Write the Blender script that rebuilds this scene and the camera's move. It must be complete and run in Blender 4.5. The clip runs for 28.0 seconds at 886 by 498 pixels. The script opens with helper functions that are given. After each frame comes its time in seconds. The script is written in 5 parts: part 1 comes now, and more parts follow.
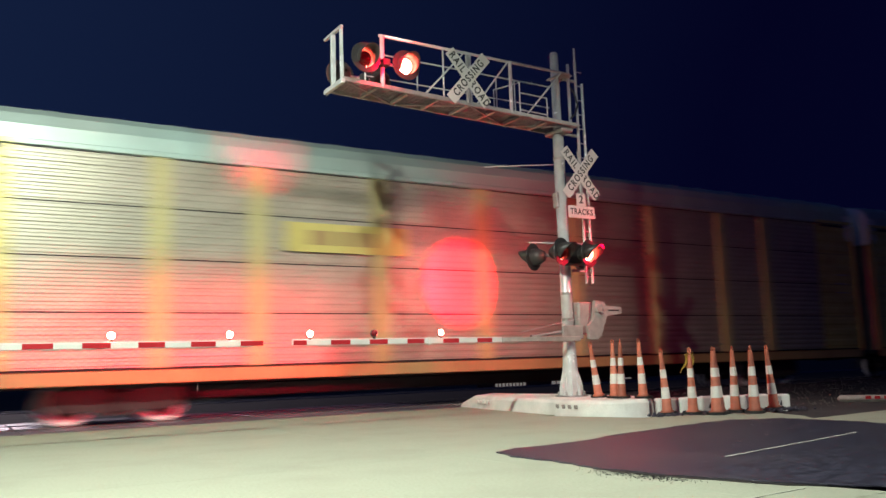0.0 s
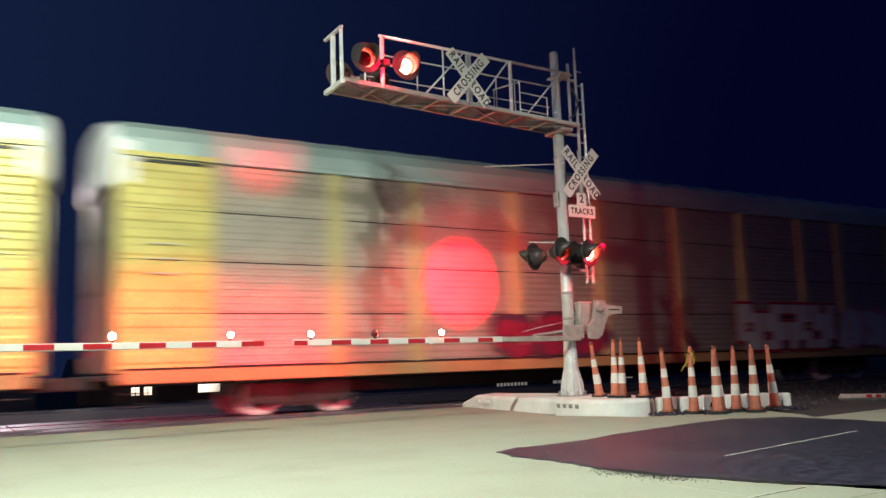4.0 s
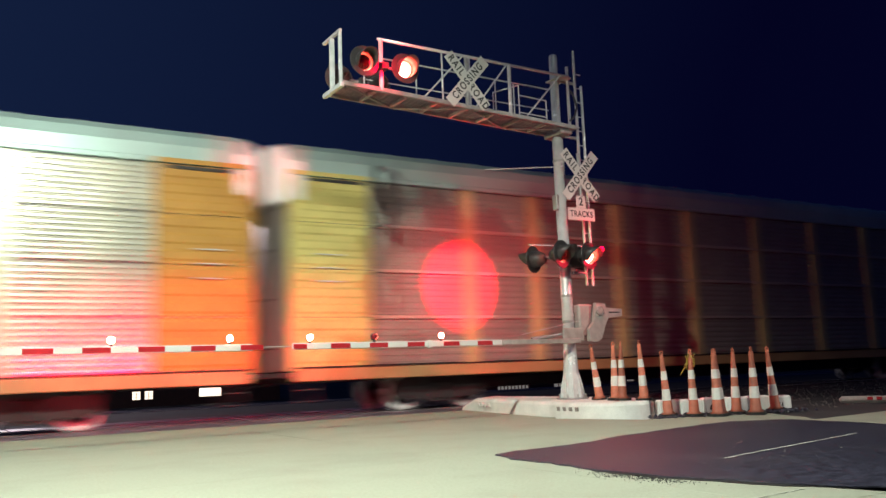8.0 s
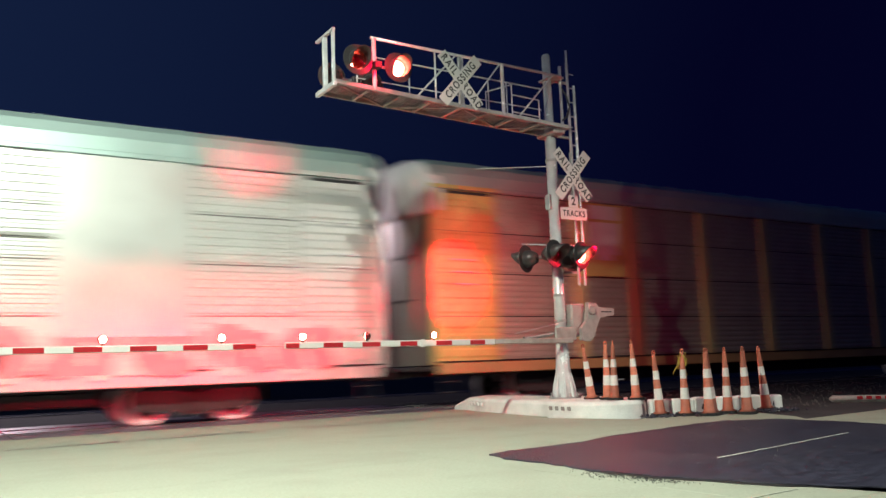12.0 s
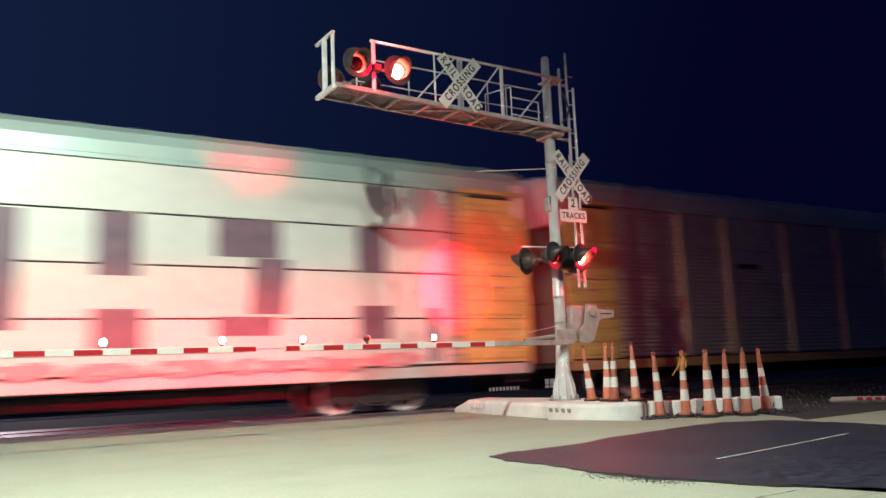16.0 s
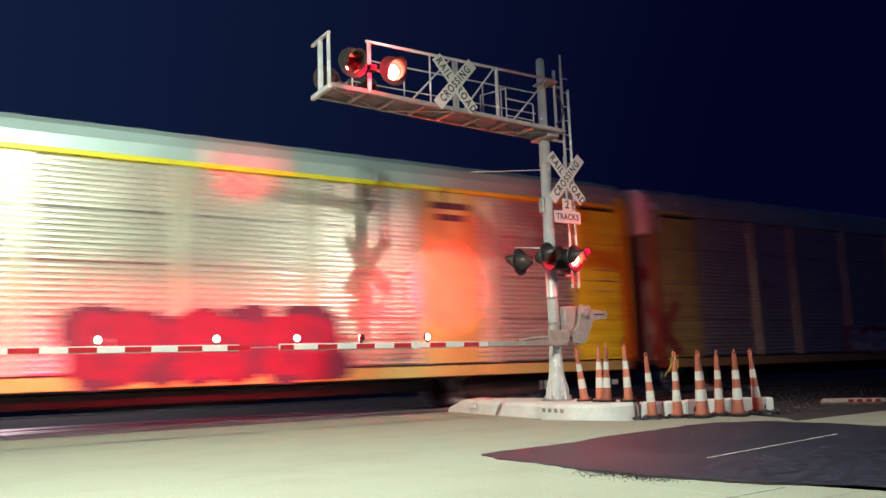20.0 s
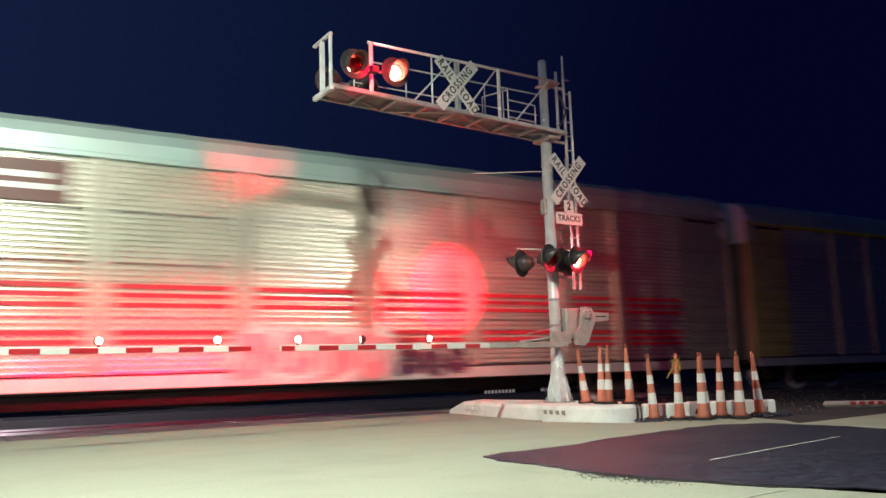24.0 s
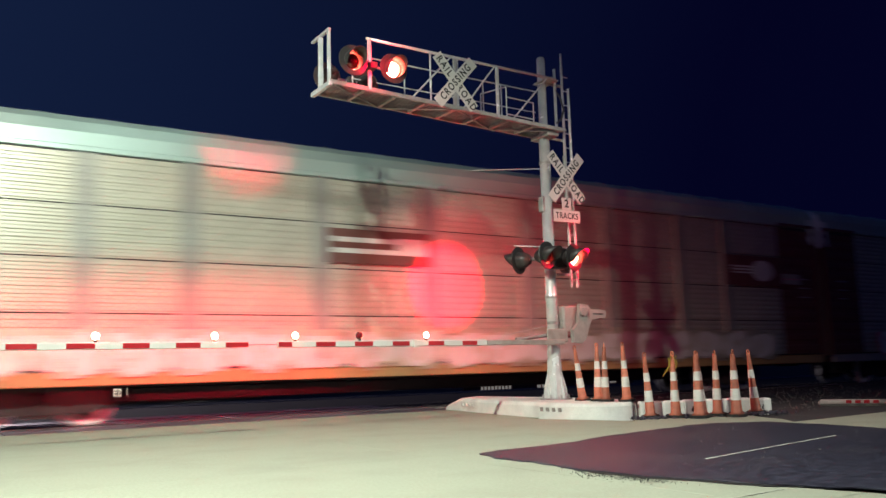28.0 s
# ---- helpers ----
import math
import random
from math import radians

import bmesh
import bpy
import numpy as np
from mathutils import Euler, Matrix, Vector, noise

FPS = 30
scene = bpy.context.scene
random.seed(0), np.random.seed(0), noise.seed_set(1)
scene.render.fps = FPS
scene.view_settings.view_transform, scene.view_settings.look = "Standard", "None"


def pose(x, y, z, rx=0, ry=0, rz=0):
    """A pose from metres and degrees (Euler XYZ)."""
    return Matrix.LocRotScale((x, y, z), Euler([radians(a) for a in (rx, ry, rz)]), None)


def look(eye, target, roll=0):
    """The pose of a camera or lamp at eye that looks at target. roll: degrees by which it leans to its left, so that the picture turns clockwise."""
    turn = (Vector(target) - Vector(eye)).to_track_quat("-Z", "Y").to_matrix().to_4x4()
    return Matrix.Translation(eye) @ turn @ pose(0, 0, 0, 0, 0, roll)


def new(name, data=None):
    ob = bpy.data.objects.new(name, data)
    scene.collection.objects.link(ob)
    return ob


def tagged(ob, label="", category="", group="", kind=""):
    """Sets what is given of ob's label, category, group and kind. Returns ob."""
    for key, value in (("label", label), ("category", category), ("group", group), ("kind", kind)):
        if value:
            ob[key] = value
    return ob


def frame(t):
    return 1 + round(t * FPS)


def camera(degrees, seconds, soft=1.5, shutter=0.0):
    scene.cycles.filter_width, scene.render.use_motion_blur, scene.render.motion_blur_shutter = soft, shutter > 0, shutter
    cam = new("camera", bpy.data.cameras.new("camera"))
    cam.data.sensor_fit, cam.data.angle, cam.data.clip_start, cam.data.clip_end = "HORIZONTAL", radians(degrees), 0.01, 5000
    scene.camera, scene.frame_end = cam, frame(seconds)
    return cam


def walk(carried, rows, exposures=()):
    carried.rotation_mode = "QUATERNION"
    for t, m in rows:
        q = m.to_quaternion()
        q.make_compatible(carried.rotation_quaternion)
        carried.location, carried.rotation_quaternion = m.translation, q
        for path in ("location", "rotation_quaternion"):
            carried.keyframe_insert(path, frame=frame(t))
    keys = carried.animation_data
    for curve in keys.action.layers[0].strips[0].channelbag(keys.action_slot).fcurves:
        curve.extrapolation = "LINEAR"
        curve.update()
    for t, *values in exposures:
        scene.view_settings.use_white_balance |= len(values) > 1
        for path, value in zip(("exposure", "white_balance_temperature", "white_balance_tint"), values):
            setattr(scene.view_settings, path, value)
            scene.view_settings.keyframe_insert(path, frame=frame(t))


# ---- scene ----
# x runs along the track the way the train goes, y from the camera across the track, z up; rail top and road at 0.
cam = camera(56, 28.0, soft=1.5, shutter=0.9)
walk(cam, [
    (0, pose(-0.025, 0.014, 0.936, 97.976, 1.848, -31.375)),
    (0.5, pose(0.009, 0.004, 0.929, 97.963, 1.870, -31.304)),
    (1, pose(0.009, 0.007, 0.919, 97.945, 1.777, -31.386)),
    (1.5, pose(0.001, -0.007, 0.921, 97.892, 1.742, -31.351)),
    (2, pose(0.003, 0.005, 0.927, 97.889, 1.776, -31.316)),
    (2.5, pose(0.013, 0.009, 0.913, 97.979, 1.787, -31.219)),
    (3, pose(-0.022, 0.010, 0.943, 97.851, 1.845, -31.324)),
    (3.5, pose(-0.020, 0.003, 0.942, 97.896, 1.953, -31.315)),
    (5.5, pose(-0.012, 0.003, 0.924, 98.114, 2.084, -31.194)),
    (6, pose(0.007, 0.007, 0.923, 98.188, 2.119, -31.113)),
    (6.5, pose(0.004, -0.007, 0.934, 98.116, 2.123, -31.124)),
    (7, pose(-0.007, 0.007, 0.932, 98.156, 2.117, -31.196)),
    (7.5, pose(0.005, -0.004, 0.924, 98.176, 2.100, -31.201)),
    (8, pose(0.009, -0.006, 0.928, 98.210, 2.148, -31.187)),
    (8.5, pose(0.017, -0.003, 0.912, 98.282, 2.180, -31.113)),
    (9, pose(0.009, -0.006, 0.929, 98.241, 2.139, -31.271)),
    (9.5, pose(-0.006, -0.009, 0.925, 98.268, 2.148, -31.365)),
    (10, pose(-0.015, 0.009, 0.937, 98.194, 2.162, -31.556)),
    (10.5, pose(-0.000, 0.011, 0.924, 98.199, 2.031, -31.620)),
    (11, pose(-0.000, 0.000, 0.920, 98.246, 2.098, -31.637)),
    (11.5, pose(-0.006, 0.015, 0.925, 98.198, 2.077, -31.742)),
    (12, pose(-0.017, 0.016, 0.942, 98.093, 2.118, -31.828)),
    (12.5, pose(0.012, 0.001, 0.920, 98.173, 2.064, -31.745)),
    (14.5, pose(-0.004, 0.002, 0.928, 98.120, 2.019, -31.938)),
    (15, pose(-0.006, -0.009, 0.933, 98.210, 2.158, -31.841)),
    (15.5, pose(0.003, -0.018, 0.923, 98.280, 2.217, -31.794)),
    (16, pose(-0.027, 0.001, 0.934, 98.274, 2.263, -31.818)),
    (16.5, pose(0.031, 0.046, 0.937, 98.267, 2.218, -31.820)),
    (17, pose(0.038, 0.040, 0.934, 98.275, 2.111, -31.839)),
    (17.5, pose(0.015, 0.014, 0.928, 98.262, 2.083, -31.954)),
    (18, pose(-0.052, -0.037, 0.914, 98.335, 2.047, -32.146)),
    (18.5, pose(-0.038, -0.050, 0.909, 98.404, 2.066, -32.104)),
    (19, pose(-0.060, -0.038, 0.929, 98.259, 1.939, -32.288)),
    (19.5, pose(-0.031, -0.042, 0.906, 98.324, 1.937, -32.184)),
    (20, pose(-0.044, -0.053, 0.905, 98.352, 1.976, -32.199)),
    (20.5, pose(-0.029, -0.048, 0.902, 98.371, 1.986, -32.128)),
    (21, pose(-0.033, -0.048, 0.903, 98.355, 1.960, -32.087)),
    (21.5, pose(-0.046, -0.045, 0.910, 98.384, 1.972, -32.095)),
    (23.5, pose(-0.051, -0.057, 0.919, 98.321, 1.868, -32.065)),
    (24, pose(-0.034, -0.040, 0.904, 98.464, 1.861, -32.099)),
    (24.5, pose(-0.035, -0.054, 0.899, 98.441, 1.868, -32.072)),
    (25, pose(-0.058, -0.046, 0.938, 98.277, 1.867, -32.168)),
    (25.5, pose(-0.052, -0.046, 0.921, 98.251, 1.753, -32.233)),
    (26, pose(-0.058, -0.043, 0.913, 98.286, 1.783, -32.257)),
    (26.5, pose(-0.033, -0.047, 0.916, 98.253, 1.680, -32.199)),
    (27, pose(-0.042, -0.032, 0.917, 98.199, 1.554, -32.364)),
    (27.5, pose(-0.046, -0.038, 0.901, 98.242, 1.563, -32.362)),
    (28, pose(-0.041, -0.041, 0.921, 98.174, 1.578, -32.333))
], exposures=[(0, 0.1), (28, 0.1)])

# ---------------------------------------------------------------- world and light
world = bpy.data.worlds.new("night")
scene.world = world
world.use_nodes = True
wn, wl = world.node_tree.nodes, world.node_tree.links
bg = wn["Background"]
geo = wn.new("ShaderNodeTexCoord")
sep = wn.new("ShaderNodeSeparateXYZ")
ramp = wn.new("ShaderNodeMapRange")
mixc = wn.new("ShaderNodeMix")
mixc.data_type = "RGBA"
wl.new(geo.outputs["Generated"], sep.inputs[0])
wl.new(sep.outputs["X"], ramp.inputs["Value"])
ramp.inputs["From Min"].default_value, ramp.inputs["From Max"].default_value = -0.1, 0.75
wl.new(ramp.outputs[0], mixc.inputs["Factor"])
mixc.inputs["A"].default_value = (0.0065, 0.0140, 0.046, 1)   # town glow
mixc.inputs["B"].default_value = (0.0010, 0.0012, 0.0130, 1)
wl.new(mixc.outputs["Result"], bg.inputs["Color"])
bg.inputs["Strength"].default_value = 1.0


def lamp(name, kind, place, target, watts, colour, radius=0.1, cone=150, blend=0.6):
    data = bpy.data.lights.new(name, kind)
    data.energy, data.color, data.shadow_soft_size = watts, colour, radius
    if kind == "SPOT":
        data.spot_size, data.spot_blend = radians(cone), blend
    ob = new(name, data)
    ob.matrix_world = look(place, target)
    return ob


STREET = (-0.1, 5.4, 8.5)
lamp("assumed_street_light", "SPOT", STREET, (-1.8, 10, 0), 6900, (0.9, 1.0, 0.86), 0.16, 162, 0.6)
lamp("assumed_street_light", "SPOT", (16.5, -1.0, 8.0), (11.0, 10.6, 0.6), 2250, (1.0, 0.96, 0.86), 0.16, 60, 1.0)
# added lamp beyond the track, hidden by the train, lightens ground under the cars
lamp("assumed_street_light", "SPOT", (2.0, 36.0, 8.0), (4.0, 25.0, 0), 3200, (1.0, 0.86, 0.95), 0.16, 130, 0.6)
# the gate's and the mast's red lights shine both ways along the road
RED = (1.0, 0.001, 0.032)
for gx in (2.11, 3.78, 5.06, 6.19, 7.47):
    lamp("gate_glow", "SPOT", (gx, 12.45, 1.52), (gx, 17, 1.5), 800, RED, 0.05, 52, 1.0)
lamp("mast_glow", "SPOT", (10.6, 13.3, 3.0), (12.6, 17, 2.8), 560, RED, 0.1, 120, 1.0)
lamp("mast_front_glow", "POINT", (11.05, 11.9, 3.0), (11, 0, 1), 60, RED, 0.1)
lamp("arm_front_glow", "POINT", (6.42, 11.85, 6.12), (6, 0, 1), 45, RED, 0.1)
# the flashing lights' narrow beams against the train: lamp, point on the train, watts
BEAM_WATTS = {"arm": 7000, "mast": 11000}
BEAMS = (((5.98, 13.07, 6.13), (5.3, 17.0, 5.95), "arm"), ((6.74, 13.07, 6.12), (5.95, 17.0, 5.95), "arm"),
         ((9.95, 12.86, 2.98), (9.92, 17.0, 2.83), "mast"), ((11.2, 12.86, 3.0), (10.95, 17.0, 2.93), "mast"))
for place, target, where in BEAMS:
    lamp("flasher_beam", "SPOT", place, target, BEAM_WATTS[where], RED, 0.02, 38 if where == "arm" else 32, 1.0 if where == "arm" else 0.5)
    if where == "mast":
        lamp("flasher_spill", "SPOT", place, target, 380, RED, 0.02, 84, 1.0)


# ---------------------------------------------------------------- materials
def mat(name, colour, rough=0.6, metal=0.0, vary=0.25, scale=6.0, bump=0.15, fine=60.0, dirt=None, dirt_amount=0.0, spec=0.5, random_tone=0.0, stain=None):
    m = bpy.data.materials.new(name)
    m.use_nodes = True
    n, l = m.node_tree.nodes, m.node_tree.links
    p = n["Principled BSDF"]
    tc = n.new("ShaderNodeTexCoord")
    big = n.new("ShaderNodeTexNoise")
    big.inputs["Scale"].default_value, big.inputs["Detail"].default_value = scale, 6
    small = n.new("ShaderNodeTexNoise")
    small.inputs["Scale"].default_value, small.inputs["Detail"].default_value = fine, 3
    for t in (big, small):
        l.new(tc.outputs["Object"], t.inputs["Vector"])
    mx = n.new("ShaderNodeMix")
    mx.data_type = "RGBA"
    mx.inputs["A"].default_value = (*[max(0, c * (1 - vary)) for c in colour], 1)
    mx.inputs["B"].default_value = (*[min(1, c * (1 + vary)) for c in colour], 1)
    ad = n.new("ShaderNodeMath")
    ad.operation = "MULTIPLY_ADD"
    l.new(small.outputs["Fac"], ad.inputs[0])
    ad.inputs[1].default_value = 0.5
    l.new(big.outputs["Fac"], ad.inputs[2])
    mr = n.new("ShaderNodeMapRange")
    mr.inputs["From Min"].default_value, mr.inputs["From Max"].default_value = 0.45, 1.05
    l.new(ad.outputs[0], mr.inputs["Value"])
    l.new(mr.outputs[0], mx.inputs["Factor"])
    out = mx.outputs["Result"]
    if dirt:
        dn = n.new("ShaderNodeTexNoise")
        dn.inputs["Scale"].default_value, dn.inputs["Detail"].default_value = stain or scale * 0.35, 8
        l.new(tc.outputs["Object"], dn.inputs["Vector"])
        dr = n.new("ShaderNodeMapRange")
        dr.inputs["From Min"].default_value, dr.inputs["From Max"].default_value = 0.48, 0.72
        dr.inputs["To Max"].default_value = dirt_amount
        l.new(dn.outputs["Fac"], dr.inputs["Value"])
        dm = n.new("ShaderNodeMix")
        dm.data_type = "RGBA"
        l.new(dr.outputs[0], dm.inputs["Factor"])
        l.new(out, dm.inputs["A"])
        dm.inputs["B"].default_value = (*dirt, 1)
        out = dm.outputs["Result"]
    if random_tone:
        oi = n.new("ShaderNodeObjectInfo")
        hs = n.new("ShaderNodeHueSaturation")
        rr = n.new("ShaderNodeMapRange")
        rr.inputs["To Min"].default_value, rr.inputs["To Max"].default_value = 1 - random_tone, 1 + random_tone
        l.new(oi.outputs["Random"], rr.inputs["Value"])
        l.new(rr.outputs[0], hs.inputs["Value"])
        l.new(out, hs.inputs["Color"])
        out = hs.outputs["Color"]
    l.new(out, p.inputs["Base Color"])
    rm = n.new("ShaderNodeMapRange")
    rm.inputs["To Min"].default_value, rm.inputs["To Max"].default_value = max(0.03, rough - 0.1), min(1, rough + 0.1)
    l.new(big.outputs["Fac"], rm.inputs["Value"])
    l.new(rm.outputs[0], p.inputs["Roughness"])
    p.inputs["Metallic"].default_value = metal
    p.inputs["Specular IOR Level"].default_value = spec
    if bump:
        b = n.new("ShaderNodeBump")
        b.inputs["Strength"].default_value, b.inputs["Distance"].default_value = bump, 0.01
        l.new(small.outputs["Fac"], b.inputs["Height"])
        l.new(b.outputs["Normal"], p.inputs["Normal"])
    return m


def glow(name, colour, strength):
    m = bpy.data.materials.new(name)
    m.use_nodes = True
    p = m.node_tree.nodes["Principled BSDF"]
    p.inputs["Base Color"].default_value = (*colour, 1)
    p.inputs["Emission Color"].default_value = (*colour, 1)
    p.inputs["Emission Strength"].default_value = strength
    return m


def glass(name, colour, clear=0.85):
    m = bpy.data.materials.new(name)
    m.use_nodes = True
    n, l = m.node_tree.nodes, m.node_tree.links
    tr, gl, mx = n.new("ShaderNodeBsdfTransparent"), n.new("ShaderNodeBsdfGlossy"), n.new("ShaderNodeMixShader")
    tr.inputs["Color"].default_value = (*colour, 1)
    gl.inputs["Roughness"].default_value = 0.15
    gl.inputs["Color"].default_value = (0.9, 0.5, 0.5, 1)
    mx.inputs["Fac"].default_value = 1 - clear
    l.new(tr.outputs[0], mx.inputs[1])
    l.new(gl.outputs[0], mx.inputs[2])
    l.new(mx.outputs[0], n["Material Output"].inputs["Surface"])
    return m


GALV = mat("galvanised_steel", (0.88, 0.89, 0.88), 0.24, 0.35, 0.2, 5, 0.05, 80)
GALV_DULL = mat("dull_galvanised_steel", (0.42, 0.42, 0.41), 0.5, 0.6, 0.25, 7, 0.1, 90, (0.2, 0.17, 0.13), 0.4)
BLACK = mat("black_paint", (0.042, 0.038, 0.038), 0.38, 0, 0.3, 9, 0.08)
SIGN_WHITE = mat("white_reflective_sheet", (0.72, 0.7, 0.66), 0.45, 0, 0.06, 5, 0.03, 120, (0.5, 0.45, 0.38), 0.25)
SIGN_BLACK = mat("black_sign_ink", (0.02, 0.02, 0.02), 0.5, 0, 0.2)
GATE_WHITE = mat("white_gate_sheet", (0.62, 0.6, 0.57), 0.4, 0, 0.08, 4, 0.03)
GATE_RED = mat("red_gate_sheet", (0.42, 0.012, 0.02), 0.4, 0, 0.15, 5, 0.03)
GATE_GREY = mat("grey_gate_casting", (0.42, 0.39, 0.36), 0.5, 0.2, 0.2, 8, 0.15, 70, (0.2, 0.14, 0.1), 0.4)
CONCRETE = mat("pale_concrete", (0.37, 0.382, 0.302), 0.85, 0, 0.15, 34, 0.35, 170, (0.285, 0.265, 0.215), 0.42, 0.3, 0.03, 0.9)
KERB = mat("white_painted_kerb", (0.86, 0.86, 0.82), 0.75, 0, 0.12, 3, 0.3, 40, (0.34, 0.32, 0.28), 0.5)
# greyer and patchier kerb tone for the low far kerb
KERB_GREY = mat("mottled_grey_kerb", (0.5, 0.46, 0.42), 0.85, 0, 0.3, 5, 0.4, 40, (0.08, 0.06, 0.06), 0.6)
ASPHALT = mat("worn_asphalt", (0.04, 0.039, 0.062), 0.43, 0, 0.7, 9, 0.9, 90, (0.072, 0.064, 0.08), 0.55, 0.55, 0.0, 0.9)
EDGE_BLACK = mat("black_asphalt_edge", (0.016, 0.015, 0.015), 0.7, 0, 0.4, 9, 0.6, 50)
CROSSING = mat("crossing_panel", (0.22, 0.18, 0.22), 0.4, 0, 0.3, 3, 0.4, 40, (0.07, 0.06, 0.07), 0.6, 0.5, 0.2)
SOIL = mat("dark_gravel_soil", (0.052, 0.046, 0.05), 0.95, 0, 0.45, 1.2, 0.8, 30, (0.03, 0.027, 0.024), 0.6)
STONE = mat("ballast_stone", (0.2, 0.185, 0.17), 0.9, 0, 0.4, 14, 0.5, 60, None, 0, 0.3, 0.3)
RAIL = mat("worn_rail_steel", (0.68, 0.66, 0.64), 0.2, 0.85, 0.2, 10, 0.05, 90)
TIE = mat("creosoted_tie", (0.055, 0.042, 0.033), 0.9, 0, 0.4, 8, 0.6, 40)
ROADMARK_FAINT = mat("almost_worn_off_road_paint", (0.47, 0.48, 0.41), 0.85, 0, 0.25, 9, 0.3, 60, (0.33, 0.33, 0.27), 0.8)
ROADMARK = mat("worn_road_paint", (0.66, 0.66, 0.62), 0.8, 0, 0.25, 9, 0.3, 60, (0.15, 0.14, 0.13), 0.7)
ORANGE = mat("orange_cone_plastic", (0.56, 0.16, 0.095), 0.55, 0, 0.3, 8, 0.08, 50, (0.16, 0.06, 0.045), 0.75, 0.5, 0.35)
BAND = mat("white_cone_band", (0.8, 0.78, 0.74), 0.4, 0, 0.1, 9, 0.05, 60, (0.5, 0.42, 0.36), 0.4)
RUBBER = mat("black_rubber", (0.025, 0.024, 0.024), 0.8, 0, 0.3, 12, 0.3)
TAPE = mat("yellow_caution_tape", (0.4, 0.28, 0.05), 0.5, 0, 0.3, 20, 0.1)
RED_LENS = glass("red_lens_glass", (1.0, 0.45, 0.4))
LIT = glow("lit_red_lamp", (1.0, 0.17, 0.11), 95)
WINDOW_LIT = glow("lit_window_glass", (1.0, 0.86, 0.68), 1.6)
WINDOW_DIM = glow("dim_window_glass", (1.0, 0.9, 0.82), 0.14)
UNLIT = mat("unlit_red_reflector", (0.2, 0.012, 0.02), 0.25, 0.2, 0.2, 20, 0.1)
STEEL_BRIGHT = mat("bright_galvanised_sheet", (0.86, 0.82, 0.71), 0.31, 0.75, 0.06, 1.1, 0.012, 60, (0.66, 0.62, 0.55), 0.25)
STEEL_GREY = mat("weathered_grey_sheet", (0.49, 0.452, 0.37), 0.45, 0.55, 0.14, 1.3, 0.12, 60, (0.3, 0.25, 0.21), 0.45)
STEEL_DULL = mat("dull_grey_sheet", (0.34, 0.325, 0.28), 0.5, 0.45, 0.14, 1.3, 0.12, 60, (0.24, 0.2, 0.17), 0.45)
CREAM = mat("cream_painted_sheet", (0.53, 0.505, 0.42), 0.45, 0.4, 0.12, 1.3, 0.1, 60, (0.36, 0.3, 0.25), 0.4)
WHITE_SHEET = mat("white_painted_sheet", (0.72, 0.72, 0.68), 0.4, 0.4, 0.08, 1.3, 0.08, 60, (0.5, 0.46, 0.42), 0.35)
YELLOW = mat("yellow_rail_paint", (0.7, 0.6, 0.2), 0.45, 0.3, 0.14, 2.2, 0.08, 60, (0.34, 0.2, 0.05), 0.4)
BRIGHT_YELLOW = mat("bright_yellow_paint", (0.88, 0.76, 0.03), 0.4, 0, 0.1, 2.2, 0.06, 60, (0.5, 0.36, 0.05), 0.3)
PALE_YELLOW = mat("faded_yellow_paint", (0.62, 0.58, 0.44), 0.42, 0.5, 0.12, 2.2, 0.08, 60, (0.4, 0.33, 0.2), 0.4)
SILL_TAN = mat("faded_tan_sill_paint", (0.46, 0.3, 0.13), 0.5, 0, 0.2, 2.2, 0.1, 60, (0.3, 0.16, 0.08), 0.5)
ORANGE_PAINT = mat("orange_rail_paint", (0.52, 0.26, 0.055), 0.45, 0, 0.15, 2.2, 0.08, 60, (0.36, 0.14, 0.04), 0.4)
BROWN = mat("oxide_brown_paint", (0.16, 0.055, 0.045), 0.5, 0, 0.2, 2.2, 0.1, 60, (0.07, 0.03, 0.03), 0.5)
KHAKI = mat("faded_khaki_paint", (0.6, 0.53, 0.24), 0.5, 0.1, 0.12, 2.2, 0.08, 60, (0.38, 0.32, 0.2), 0.4)
DOOR_GREY = mat("grimy_end_door_steel", (0.26, 0.22, 0.2), 0.36, 0.4, 0.2, 2.2, 0.1, 60, (0.14, 0.08, 0.05), 0.5)
GREY_POST = mat("grey_post_paint", (0.34, 0.33, 0.31), 0.5, 0.3, 0.15, 2.2, 0.1, 60, (0.2, 0.16, 0.13), 0.5)
ROOF = mat("galvanised_roof_sheet", (0.46, 0.6, 0.56), 0.45, 0.35, 0.12, 1.1, 0.1, 50, (0.4, 0.39, 0.36), 0.5)
DARK_STEEL = mat("grimy_black_steel", (0.05, 0.044, 0.046), 0.7, 0.0, 0.4, 5, 0.3, 40, None, 0, 0.2)
WHEEL_STEEL = mat("wheel_steel", (0.86, 0.84, 0.82), 0.5, 0.0, 0.3, 6, 0.1)
END_WHITE = mat("white_end_paint", (0.88, 0.88, 0.86), 0.5, 0, 0.05, 1.5, 0.05, 60, (0.6, 0.57, 0.52), 0.3)
PAINT_WHITE = mat("white_spray_paint", (0.72, 0.71, 0.67), 0.5, 0.1, 0.1, 3, 0.04)
PAINT_RED = mat("red_spray_paint", (0.45, 0.02, 0.05), 0.5, 0, 0.25, 3, 0.04)
PAINT_MAGENTA = mat("dark_magenta_spray_paint", (0.24, 0.008, 0.045), 0.6, 0, 0.3, 3, 0.04)
PAINT_PURPLE = mat("dark_purple_spray_paint", (0.09, 0.025, 0.06), 0.5, 0, 0.25, 3, 0.04)
